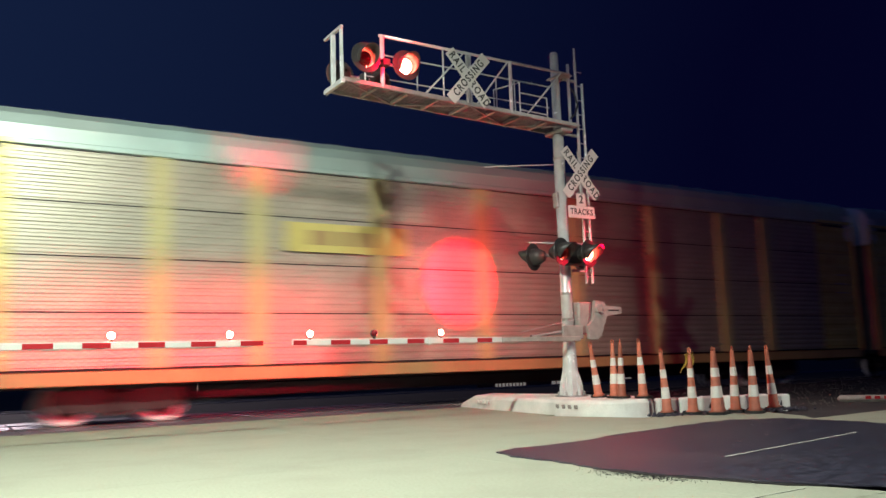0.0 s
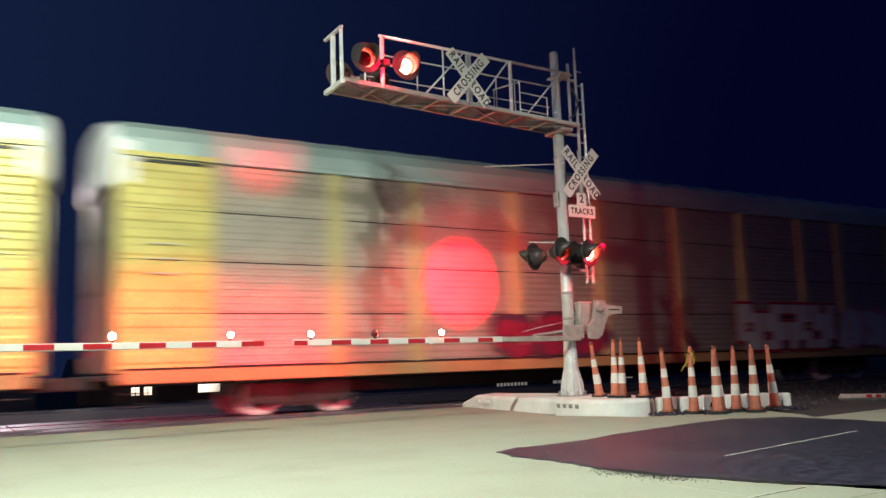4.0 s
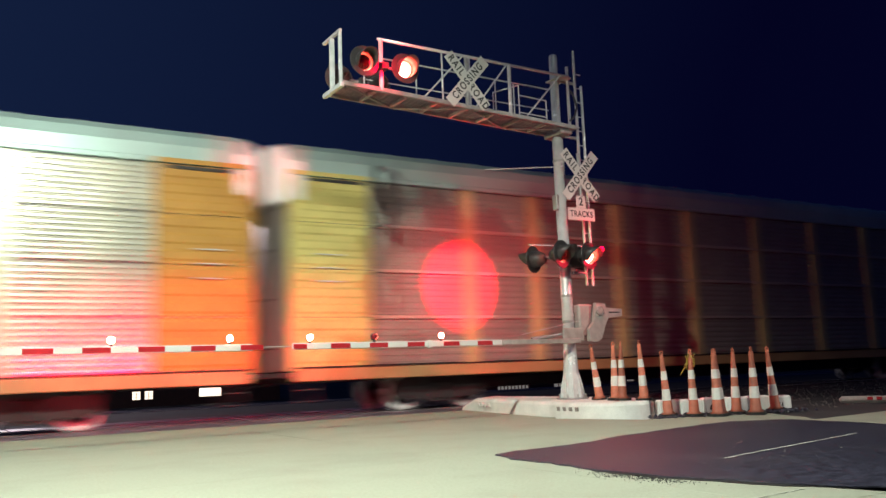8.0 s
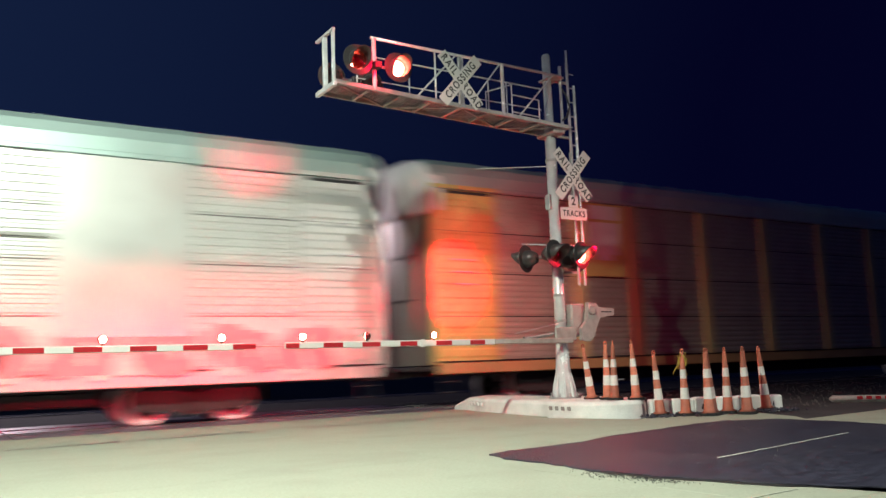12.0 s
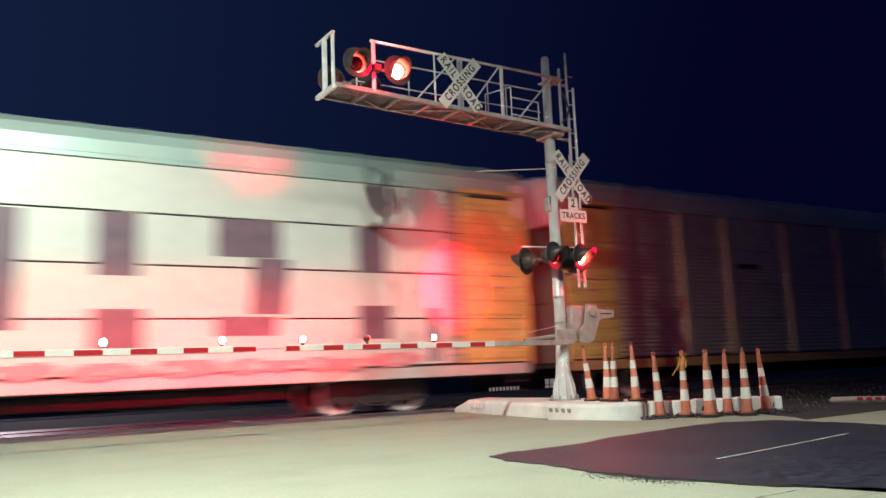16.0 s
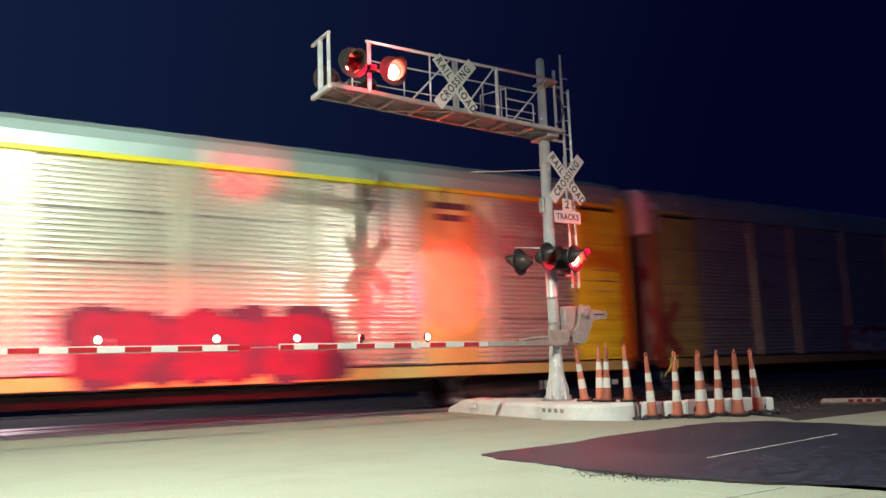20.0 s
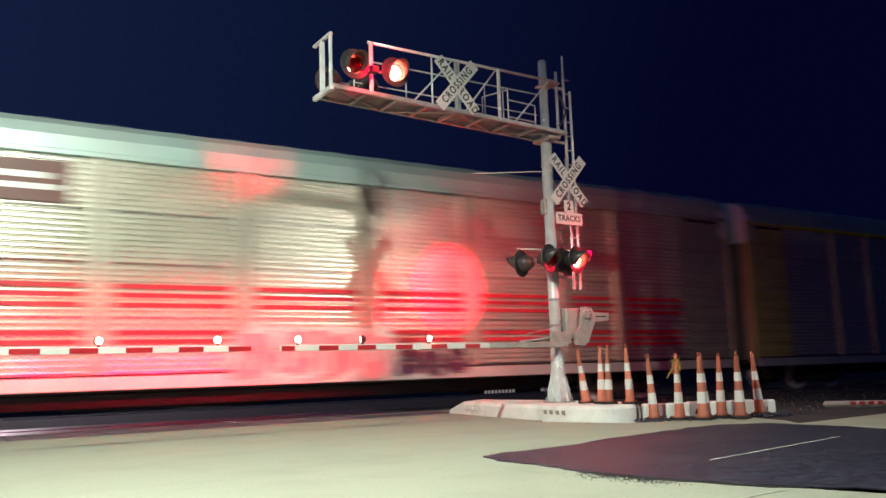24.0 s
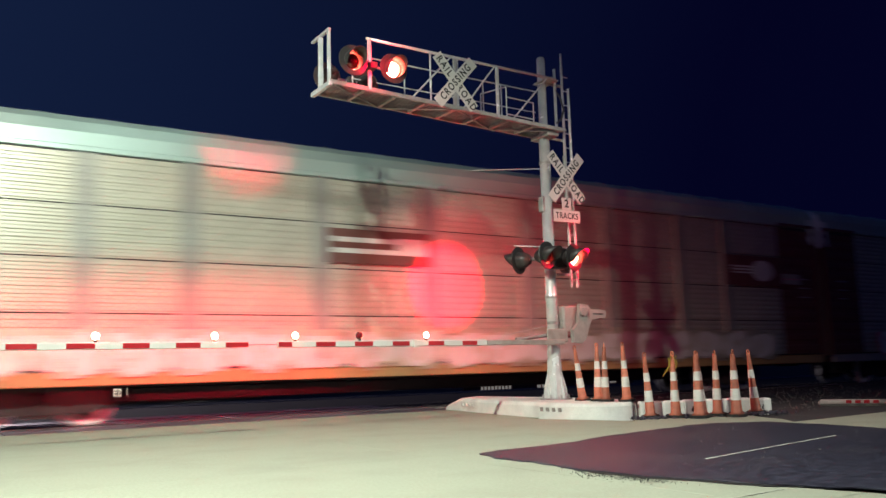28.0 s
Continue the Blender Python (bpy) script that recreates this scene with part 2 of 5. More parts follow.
PAINT_PINK = mat("pink_spray_paint", (0.72, 0.3, 0.33), 0.5, 0, 0.2, 3, 0.04)
PAINT_VIOLET = mat("thin_grey_violet_spray_paint", (0.2, 0.12, 0.16), 0.5, 0, 0.3, 3, 0.04)
INK = mat("dark_stencil_paint", (0.03, 0.028, 0.03), 0.5, 0, 0.2)
SIGN_RED = mat("red_logo_paint", (0.5, 0.03, 0.05), 0.5, 0, 0.15)
KERB_MARK = mat("dull_kerb_reflector", (0.34, 0.3, 0.28), 0.6, 0, 0.2, 20, 0.1)


# ---------------------------------------------------------------- mesh helpers
def mesh_of(bm, smooth=False):
    me = bpy.data.meshes.new("mesh")
    bmesh.ops.recalc_face_normals(bm, faces=bm.faces)
    if smooth:
        for f in bm.faces:
            f.smooth = True
    bm.to_mesh(me)
    bm.free()
    return me


def part(name, bm, material, parent, label="", m=None, smooth=False):
    """One mesh object under a thing or a part; bm may be a bmesh or a shared mesh."""
    me = mesh_of(bm, smooth) if isinstance(bm, bmesh.types.BMesh) else bm
    if material and not me.materials:
        me.materials.append(material)
    ob = new(name, me)
    ob.parent = parent
    if m is not None:
        ob.matrix_basis = m
    return tagged(ob, label)


def thing(name, m, label, category, group="", kind=""):
    ob = new(name)
    ob.empty_display_size = 0.2
    ob.matrix_basis = m
    return tagged(ob, label, category, group, kind)


def solid(name, bm, material, label, category, group="", kind="", m=None, smooth=False):
    ob = part(name, bm, material, None, label, m, smooth)
    return tagged(ob, label, category, group, kind)


def cbox(x0, x1, y0, y1, z0, z1, c=0.01, bm=None, m=None):
    """A box with chamfered edges."""
    bm = bm or bmesh.new()
    c = min(c, 0.45 * min(x1 - x0, y1 - y0, z1 - z0))
    mx, my, mz = (x0 + x1) / 2, (y0 + y1) / 2, (z0 + z1) / 2
    hx, hy, hz = (x1 - x0) / 2, (y1 - y0) / 2, (z1 - z0) / 2
    v = {}
    for sx in (-1, 1):
        for sy in (-1, 1):
            for sz in (-1, 1):
                for ax in range(3):
                    h = [hx - c, hy - c, hz - c]
                    h[ax] += c
                    p = Vector((mx + sx * h[0], my + sy * h[1], mz + sz * h[2]))
                    v[sx, sy, sz, ax] = bm.verts.new(m @ p if m else p)
    S = (-1, 1)
    for s in S:
        bm.faces.new([v[s, a, b, 0] for a, b in ((-1, -1), (1, -1), (1, 1), (-1, 1))])
        bm.faces.new([v[a, s, b, 1] for a, b in ((-1, -1), (1, -1), (1, 1), (-1, 1))])
        bm.faces.new([v[a, b, s, 2] for a, b in ((-1, -1), (1, -1), (1, 1), (-1, 1))])
    for a in S:
        for b in S:
            bm.faces.new([v[-1, a, b, 1], v[1, a, b, 1], v[1, a, b, 2], v[-1, a, b, 2]])
            bm.faces.new([v[a, -1, b, 0], v[a, 1, b, 0], v[a, 1, b, 2], v[a, -1, b, 2]])
            bm.faces.new([v[a, b, -1, 0], v[a, b, 1, 0], v[a, b, 1, 1], v[a, b, -1, 1]])
            for d in S:
                bm.faces.new([v[a, b, d, 0], v[a, b, d, 1], v[a, b, d, 2]])
    return bm


def tube(a, b, r, n=10, bm=None, r2=None):
    """A round bar from a to b."""
    bm = bm or bmesh.new()
    a, b = Vector(a), Vector(b)
    q = (b - a).to_track_quat("Z", "Y")
    rings = []
    for p, rr in ((a, r), (b, r if r2 is None else r2)):
        rings.append([bm.verts.new(p + q @ Vector((rr * math.cos(2 * math.pi * i / n), rr * math.sin(2 * math.pi * i / n), 0))) for i in range(n)])
    for i in range(n):
        bm.faces.new([rings[0][i], rings[0][(i + 1) % n], rings[1][(i + 1) % n], rings[1][i]])
    bm.faces.new(rings[0])
    bm.faces.new(rings[1])
    return bm


def lathe(profile, n=24, bm=None, m=None, close=True):
    """Turns (radius, height) pairs round z."""
    bm = bm or bmesh.new()
    rings = []
    for r, z in profile:
        ring = []
        for i in range(n):
            p = Vector((r * math.cos(2 * math.pi * i / n), r * math.sin(2 * math.pi * i / n), z))
            ring.append(bm.verts.new(m @ p if m else p))
        rings.append(ring)
    for a, b in zip(rings, rings[1:]):
        for i in range(n):
            bm.faces.new([a[i], a[(i + 1) % n], b[(i + 1) % n], b[i]])
    if close:
        bm.faces.new(rings[0])
        bm.faces.new(rings[-1])
    return bm


def prism(outline, z0, z1, bm=None, top=None):
    """Extrudes an outline in x, y from z0 to z1; top: another outline or heights for the upper face."""
    bm = bm or bmesh.new()
    low = [bm.verts.new((x, y, z0)) for x, y in outline]
    high = [bm.verts.new((p[0], p[1], p[2] if len(p) > 2 else z1)) for p in (top or outline)]
    n = len(low)
    for i in range(n):
        bm.faces.new([low[i], low[(i + 1) % n], high[(i + 1) % n], high[i]])
    bm.faces.new(low)
    bm.faces.new(high)
    return bm


def text_mesh(body, size, bold=0.004, spacing=1.0):
    cu = bpy.data.curves.new("text", "FONT")
    cu.body, cu.size, cu.extrude, cu.offset = body, size, 0.0015, bold
    cu.align_x, cu.align_y = "CENTER", "CENTER"
    cu.space_character = spacing
    ob = bpy.data.objects.new("text", cu)
    scene.collection.objects.link(ob)
    me = bpy.data.meshes.new_from_object(ob.evaluated_get(bpy.context.evaluated_depsgraph_get()))
    bpy.data.objects.remove(ob)
    return me


FACE = Matrix.Rotation(radians(90), 4, "X")   # turns a flat piece to face -y

# ---------------------------------------------------------------- ground
bm = bmesh.new()
gy = [(-300, -0.035), (29.5, -0.035), (31, -0.08), (38, -0.6), (47, -1.3), (56, -1.9), (600, -1.9)]
ga, gb = [[bm.verts.new((x, y, z)) for y, z in gy] for x in (-400, 500)]
for i in range(len(gy) - 1):
    bm.faces.new([ga[i], gb[i], gb[i + 1], ga[i + 1]])
solid("ground", bm, SOIL, "dark gravelly ground reaching the horizon at night", "ground", kind="structure")

road = thing("road_slab", pose(0, 0, 0), "pale worn concrete road slabs before the crossing", "road", kind="structure")
xs = [-22, -17.6, -13.2, -8.8, -4.4, 0.2, 4.7, 9.3]
ys = [-14, -9.6, -5.2, -0.8, 3.4, 7.7, 12.0, 16.07]
for i in range(len(xs) - 1):
    for j in range(len(ys) - 1):
        part("slab", cbox(xs[i] + 0.004, xs[i + 1] - 0.004, ys[j] + 0.004, ys[j + 1] - 0.004, -0.25, 0, 0.003), CONCRETE, road)
part("slab", prism([(9.306, 7.706), (11.1, 7.85), (11.5, 8.3), (11.75, 8.9), (12.1, 9.5), (11.2, 9.9), (9.9, 10.1), (9.306, 12.0)], -0.25, -0.004), CONCRETE, road)
part("slab", prism([(9.306, 12.01), (10.4, 12.01), (10.4, 16.06), (9.306, 16.06)], -0.25, -0.002), CONCRETE, road)
part("slab", prism([(9.306, 7.694), (15.5, 8.19), (17, 3), (18, -14), (9.306, -14)], -0.25, -0.004), CONCRETE, road)
edge_rng = random.Random(21)
lane = [(9, -12), (7.6, -4), (6.5, 0.4), (5.75, 3.2), (5.26, 4.3), (5.04, 5.1), (4.98, 5.8), (5.05, 6.13), (5.06, 7.0), (5.14, 7.47), (5.5, 7.6), (6.34, 7.66), (7.2, 7.95), (8.6, 8.3), (10.09, 8.53), (10.75, 8.05), (10.72, 7.0), (10.55, 6.2), (11.2, 3.0), (12.2, -2), (13.5, -12)]


def ragged(points, step=0.16, amount=0.02):
    out = []
    for (xa, ya), (xb, yb) in zip(points, points[1:] + points[:1]):
        n = max(1, int(math.hypot(xb - xa, yb - ya) / step))
        if ya < -5 or yb < -5:
            n = 1
        for i in range(n):
            f = i / n
            out.append((xa + (xb - xa) * f + edge_rng.gauss(0, amount), ya + (yb - ya) * f + edge_rng.gauss(0, amount)))
    return out


solid("asphalt_lane", prism(ragged(lane), -0.05, 0.014), ASPHALT, "dark patched asphalt lane with a ragged edge against the concrete", "asphalt", kind="structure")
# black strip stands in for the dark gap between asphalt and concrete
seam_in = [(7.6, -4), (6.5, 0.4), (5.75, 3.2), (5.26, 4.3), (5.04, 5.1), (4.98, 5.75)]
seam_out = ragged([(x - 0.07 * (0.4 + 0.6 * min(1, i / 3)), y - 0.02) for i, (x, y) in enumerate(reversed(seam_in))] , 0.12, 0.014)[:-30]
solid("edge_gap_strip", prism(ragged([(x + 0.05, y) for x, y in seam_in], 0.2, 0.008)[:-20] + seam_out, -0.03, 0.006), EDGE_BLACK, "broken black strip for the gap along the asphalt's edge", "tar seam", kind="structure")
solid("road_marking", cbox(-1.4, 1.52, -0.012, 0.012, 0, 0.004, 0.001), ROADMARK, "thin worn white line on the asphalt", "road marking", kind="structure", m=pose(7.7, 5.69, 0.0145, 0, 0, 10.5))
solid("road_marking", cbox(-0.55, 0.55, -0.009, 0.009, 0, 0.004, 0.001), ROADMARK_FAINT, "faint white line along the concrete edge", "road marking", kind="structure", m=pose(4.72, 3.83, 0.001, 0, 0, 3))
crumb_rng = random.Random(5)
bm = bmesh.new()
for i in range(650):
    f = crumb_rng.random()
    c = Vector((4.97, 5.55)).lerp(Vector((5.03, 4.75)), f) + Vector((-abs(crumb_rng.gauss(0, 0.11)) + 0.01, crumb_rng.gauss(0, 0.16)))
    s_ = crumb_rng.uniform(0.002, 0.009)
    q = Euler((crumb_rng.random() * 6, crumb_rng.random() * 6, crumb_rng.random() * 6)).to_matrix()
    vs = [bm.verts.new(Vector((c.x, c.y, s_ * 0.3)) + q @ Vector(p) * s_ * crumb_rng.uniform(0.6, 1.2)) for p in ((1, 0, 0), (-1, 0, 0), (0, 1, 0), (0, -1, 0), (0, 0, 0.7), (0, 0, -0.7))]
    for a, b, d in ((0, 2, 4), (2, 1, 4), (1, 3, 4), (3, 0, 4), (2, 0, 5), (1, 2, 5), (3, 1, 5), (0, 3, 5)):
        bm.faces.new((vs[a], vs[b], vs[d]))
solid("asphalt_crumbs", bm, EDGE_BLACK, "loose black asphalt crumbs along the broken edge", "rubble", kind="stuff")

flake_rng = random.Random(31)
bm = bmesh.new()
for i in range(420):
    x, y = flake_rng.uniform(5.2, 10.6), flake_rng.uniform(4.6, 8.2)
    if y > 7.5 + (x - 5.2) * 0.17:
        continue
    s_ = flake_rng.uniform(0.002, 0.009) * (2.2 if flake_rng.random() < 0.06 else 1)
    q = Euler((flake_rng.uniform(-0.2, 0.2), flake_rng.uniform(-0.2, 0.2), flake_rng.random() * 6)).to_matrix()
    vs = [bm.verts.new(Vector((x, y, 0.0165)) + q @ Vector(p) * s_ * flake_rng.uniform(0.6, 1.3)) for p in ((1, 0, 0), (-1, 0, 0), (0, 1, 0), (0, -1, 0), (0, 0, 0.35), (0, 0, -0.35))]
    for a, b, d in ((0, 2, 4), (2, 1, 4), (1, 3, 4), (3, 0, 4), (2, 0, 5), (1, 2, 5), (3, 1, 5), (0, 3, 5)):
        bm.faces.new((vs[a], vs[b], vs[d]))
solid("gravel_bits", bm, STONE, "pale stone chips scattered on the asphalt", "gravel", kind="stuff")

# ---------------------------------------------------------------- track
RAIL_Y = (17.87, 19.38)
TRACK_Y = 18.625
track = thing("railway_track", pose(0, 0, 0), "steel rails with worn shiny heads through the crossing", "railway track", kind="structure")
for y in RAIL_Y:
    bm = bmesh.new()
    prof = [(-0.07, -0.17), (0.07, -0.17), (0.07, -0.155), (0.012, -0.13), (0.012, -0.045), (0.036, -0.035), (0.036, -0.008), (0.026, 0.0), (-0.026, 0.0), (-0.036, -0.008), (-0.036, -0.035), (-0.012, -0.045), (-0.012, -0.13), (-0.07, -0.155)]
    a = [bm.verts.new((-80, y + p, z)) for p, z in prof]
    b = [bm.verts.new((140, y + p, z)) for p, z in prof]
    for i in range(len(prof)):
        bm.faces.new([a[i], a[(i + 1) % len(prof)], b[(i + 1) % len(prof)], b[i]])
    part("rail", bm, RAIL, track)
second = thing("railway_track", pose(0, 0, 0), "steel rails of the second track beyond the train", "railway track", kind="structure")
for y in (26.95, 28.46):
    part("rail", cbox(-80, 140, y - 0.036, y + 0.036, -0.17, 0.0, 0.012), RAIL, second)
tie_mesh = mesh_of(cbox(-0.115, 0.115, -1.3, 1.3, -0.18, 0, 0.012))
tie_mesh.materials.append(TIE)
for i in range(46):
    part("tie", tie_mesh, None, track, m=pose(11.0 + 0.55 * i, TRACK_Y, -0.14 + random.uniform(-0.01, 0.01), 0, 0, random.uniform(-1.5, 1.5)))
crossing = thing("crossing_surface", pose(0, 0, 0), "dark worn crossing panels between and beside the rails", "crossing", kind="structure")
for i in range(14):
    x0 = -21.6 + i * 2.3
    for y0, y1 in ((16.085, 17.0), (17.01, 17.78), (17.97, 18.62), (18.63, 19.29), (19.47, 20.7)):
        part("panel", cbox(x0 + 0.008, x0 + 2.292, y0, y1, -0.2, -0.012 + random.uniform(-0.005, 0.003), 0.012), CROSSING, crossing)

rng = random.Random(4)
bm = bmesh.new()
for i in range(5200):
    x = 10.6 + 28 * rng.random() ** 1.6
    y = 16.0 + 5.2 * rng.random()
    if any(abs(y - r) < 0.09 for r in RAIL_Y):
        continue
    s = rng.uniform(0.02, 0.045)
    o = Vector((x, y, -0.06 + rng.uniform(-0.03, 0.025)))
    q = Euler((rng.random() * 6, rng.random() * 6, rng.random() * 6)).to_matrix()
    vs = [bm.verts.new(o + q @ Vector(p) * s * rng.uniform(0.7, 1.2)) for p in ((1, 0, 0), (-1, 0, 0), (0, 1, 0), (0, -1, 0), (0, 0, 1), (0, 0, -1))]
    for a, b, c in ((0, 2, 4), (2, 1, 4), (1, 3, 4), (3, 0, 4), (2, 0, 5), (1, 2, 5), (3, 1, 5), (0, 3, 5)):
        bm.faces.new((vs[a], vs[b], vs[c]))
solid("ballast", bm, STONE, "grey crushed stone ballast beside the rails", "ballast", kind="stuff")

grit_rng = random.Random(12)
bm = bmesh.new()
for i in range(2600):
    x, y = grit_rng.uniform(12.6, 26.0), grit_rng.uniform(9.6, 16.2)
    if y < 11.2 and x < 14.2 or grit_rng.random() > 0.35 + 0.65 * abs(math.sin(x * 1.7 + y * 2.3)):
        continue
    s_ = grit_rng.uniform(0.006, 0.028)
    q = Euler((grit_rng.random() * 6, grit_rng.random() * 6, grit_rng.random() * 6)).to_matrix()
    vs = [bm.verts.new(Vector((x, y, s_ * 0.3 - 0.035)) + q @ Vector(p) * s_ * grit_rng.uniform(0.6, 1.2)) for p in ((1, 0, 0), (-1, 0, 0), (0, 1, 0), (0, -1, 0), (0, 0, 0.7), (0, 0, -0.7))]
    for a, b, d in ((0, 2, 4), (2, 1, 4), (1, 3, 4), (3, 0, 4), (2, 0, 5), (1, 2, 5), (3, 1, 5), (0, 3, 5)):
        bm.faces.new((vs[a], vs[b], vs[d]))
solid("loose_gravel", bm, STONE, "loose grey gravel scattered on the dark verge behind the cones", "gravel", kind="stuff")

# ---------------------------------------------------------------- house beyond the track, seen under the cars
def house(x, y, z, half, windows, pane, label):
    """A low dark house; windows: (x0, x1, z0, z1, panes across, panes up), left to right."""
    t = thing("house", pose(x, y, z), label, "house", "houses beyond the track")
    cuts = [-half]
    for x0, x1, z0, z1, nx, nz in windows:
        cuts += [x0, x1]
        part("wall", cbox(x0, x1, 0, 0.25, 0, z0, 0.005), BROWN, t)
        part("wall", cbox(x0, x1, 0, 0.25, z1, 2.9, 0.005), BROWN, t)
        w = part("window", cbox(x0, x1, 0.17, 0.2, z0, z1, 0.004), pane, t, "lit window")
        for i in range(nx + 1):
            b = x0 + (x1 - x0) * i / nx
            part("bar", cbox(b - 0.025, b + 0.025, 0.06, 0.16, z0, z1, 0.006), BROWN, w)
        for i in range(nz + 1):
            b = z0 + (z1 - z0) * i / nz
            part("bar", cbox(x0, x1, 0.08, 0.15, b - 0.025, b + 0.025, 0.006), BROWN, w)
    cuts.append(half)
    for a, b in zip(cuts[::2], cuts[1::2]):
        part("wall", cbox(a, b, 0, 0.25, 0, 2.9, 0.005), BROWN, t)
    bm = bmesh.new()
    gables = [[bm.verts.new((gx, gy, gz)) for gy, gz in ((-0.6, 2.91), (4, 4.9), (8.6, 2.91))] for gx in (-half - 0.5, half + 0.5)]
    for i in range(3):
        bm.faces.new([gables[0][i], gables[0][(i + 1) % 3], gables[1][(i + 1) % 3], gables[1][i]])
    bm.faces.new(gables[0]), bm.faces.new(gables[1])
    part("roof", bm, BLACK, t, "dark pitched roof")
    return t


house(24, 95, -1.9, 11, ((-5.6, -4.7, 0.78, 1.68, 2, 3), (-4.3, -3.4, 0.78, 1.68, 2, 3), (1.55, 4.1, 0.8, 2.2, 1, 1)), WINDOW_LIT, "low dark house with three lit windows far beyond the track")
house(50, 60, -1.9, 10, ((-8.2, -4.8, 0.8, 1.2, 9, 1), (-2.0, -0.8, 0.65, 1.7, 2, 2), (6.9, 7.9, 1.0, 1.5, 1, 1)), WINDOW_DIM, "low dark house with a slatted lit window beyond the track")

# ---------------------------------------------------------------- island kerb
ISLAND = 0.27
ring = [(10.35, 16.3), (10.05, 14.9), (9.78, 13.4), (9.62, 12.3), (9.6, 11.3), (9.68, 10.85), (9.86, 10.55), (10.15, 10.42), (10.5, 10.5), (10.9, 10.9), (11.3, 12.0), (11.35, 14.0), (11.2, 16.2)]
island = thing("traffic_island", pose(0, 0, 0), "white painted concrete traffic island with a sloped end", "traffic island", kind="structure")
outer = [(10.35, 16.3), (10.2, 15.55)] + ring[1:-1] + [(11.22, 15.5), (11.2, 16.2)]
heights = {16.3: 0.04}
tops = []
for x, y in outer:
    d = Vector((10.5 - x, min(max(y, 11.2), 15.6) - y)).normalized() * 0.06
    tops.append((x + d.x, y + d.y, heights.get(y, ISLAND)))
sm, st_ = [], []
for q in range(len(outer)):
    p0, p1, p2, p3 = [Vector(outer[(q + d) % len(outer)]) for d in (-1, 0, 1, 2)]
    h1, h2 = tops[q][2], tops[(q + 1) % len(outer)][2]
    for k in range(4):
        u = k / 4
        p = 0.5 * (2 * p1 + (p2 - p0) * u + (2 * p0 - 5 * p1 + 4 * p2 - p3) * u * u + (3 * p1 - p0 - 3 * p2 + p3) * u ** 3)
        sm.append((p.x, p.y, h1 + (h2 - h1) * u))
bm = bmesh.new()
loops = []
for inset, dz in ((0.0, None), (0.012, -0.06), (0.035, -0.02), (0.075, 0.0)):
    ringv = []
    for x, y, h in sm:
        d = Vector((10.5 - x, min(max(y, 11.3), 15.5) - y)).normalized() * inset
        ringv.append(bm.verts.new((x + d.x, y + d.y, -0.1 if dz is None else max(0.0, h + dz))))
    loops.append(ringv)
for la, lb in zip(loops, loops[1:]):
    for q in range(len(la)):
        bm.faces.new([la[q], la[(q + 1) % len(la)], lb[(q + 1) % len(lb)], lb[q]])
bm.faces.new(loops[-1])
part("kerb", bm, KERB, island)
for (xa, ya), (xb, yb) in (((10.13, 15.28), (9.97, 14.52)), ((9.655, 12.0), (9.625, 11.3))):
    for k in range(4):
        f = (k + 0.5) / 4
        x, y = xa + (xb - xa) * f, ya + (yb - ya) * f
        ang = math.degrees(math.atan2(yb - ya, xb - xa))
        part("reflector", cbox(-0.042, 0.042, -0.012, 0.012, -0.035, 0.035, 0.006), END_WHITE if ya > 14 else KERB_MARK, island, "square kerb reflector", pose(x - 0.045, y, 0.15, 10, 0, ang))

back_kerb = thing("back_kerb", pose(0, 0, 0), "chipped white concrete kerb blocks behind the cones", "kerb", kind="structure")
k0, k1 = Vector((10.72, 10.62)), Vector((12.95, 9.62))
for i in range(6):
    c = k0.lerp(k1, (i + 0.5) / 6)
    ang = math.degrees(math.atan2(k1.y - k0.y, k1.x - k0.x))
    part("kerb_block", cbox(-0.2, 0.2, -0.1, 0.1, -0.1, 0.27, 0.03), KERB, back_kerb, m=pose(c.x, c.y, random.uniform(-0.02, 0.0), 0, 0, ang + random.uniform(-2, 2)))
    if i in (2, 5):
        for k in range(3):
            part("slot", cbox(-0.03, 0.03, -0.006, 0.006, -0.045, 0.045, 0.003), INK, back_kerb, m=pose(c.x - 0.05 + 0.09 * k * math.cos(radians(ang)) - 0.04, c.y - 0.1 - 0.09 * (k - 1) * 0.4, 0.1, 0, 20, ang))
stop = thing("parking_kerb", pose(15.6, 10.0, -0.03, 0, 0, -62), "low white kerb with red reflectors on dark ground", "kerb", kind="structure")
part("kerb_block", cbox(-0.36, 0.9, -0.12, 0.12, 0, 0.13, 0.05), KERB_GREY, stop)
for k in range(4):
    part("reflector", cbox(-0.05, 0.05, -0.01, 0.01, -0.03, 0.03, 0.004), GATE_RED, stop, m=pose(0.2 + 0.16 * k, -0.122, 0.09))

rng = random.Random(9)
bm = bmesh.new()
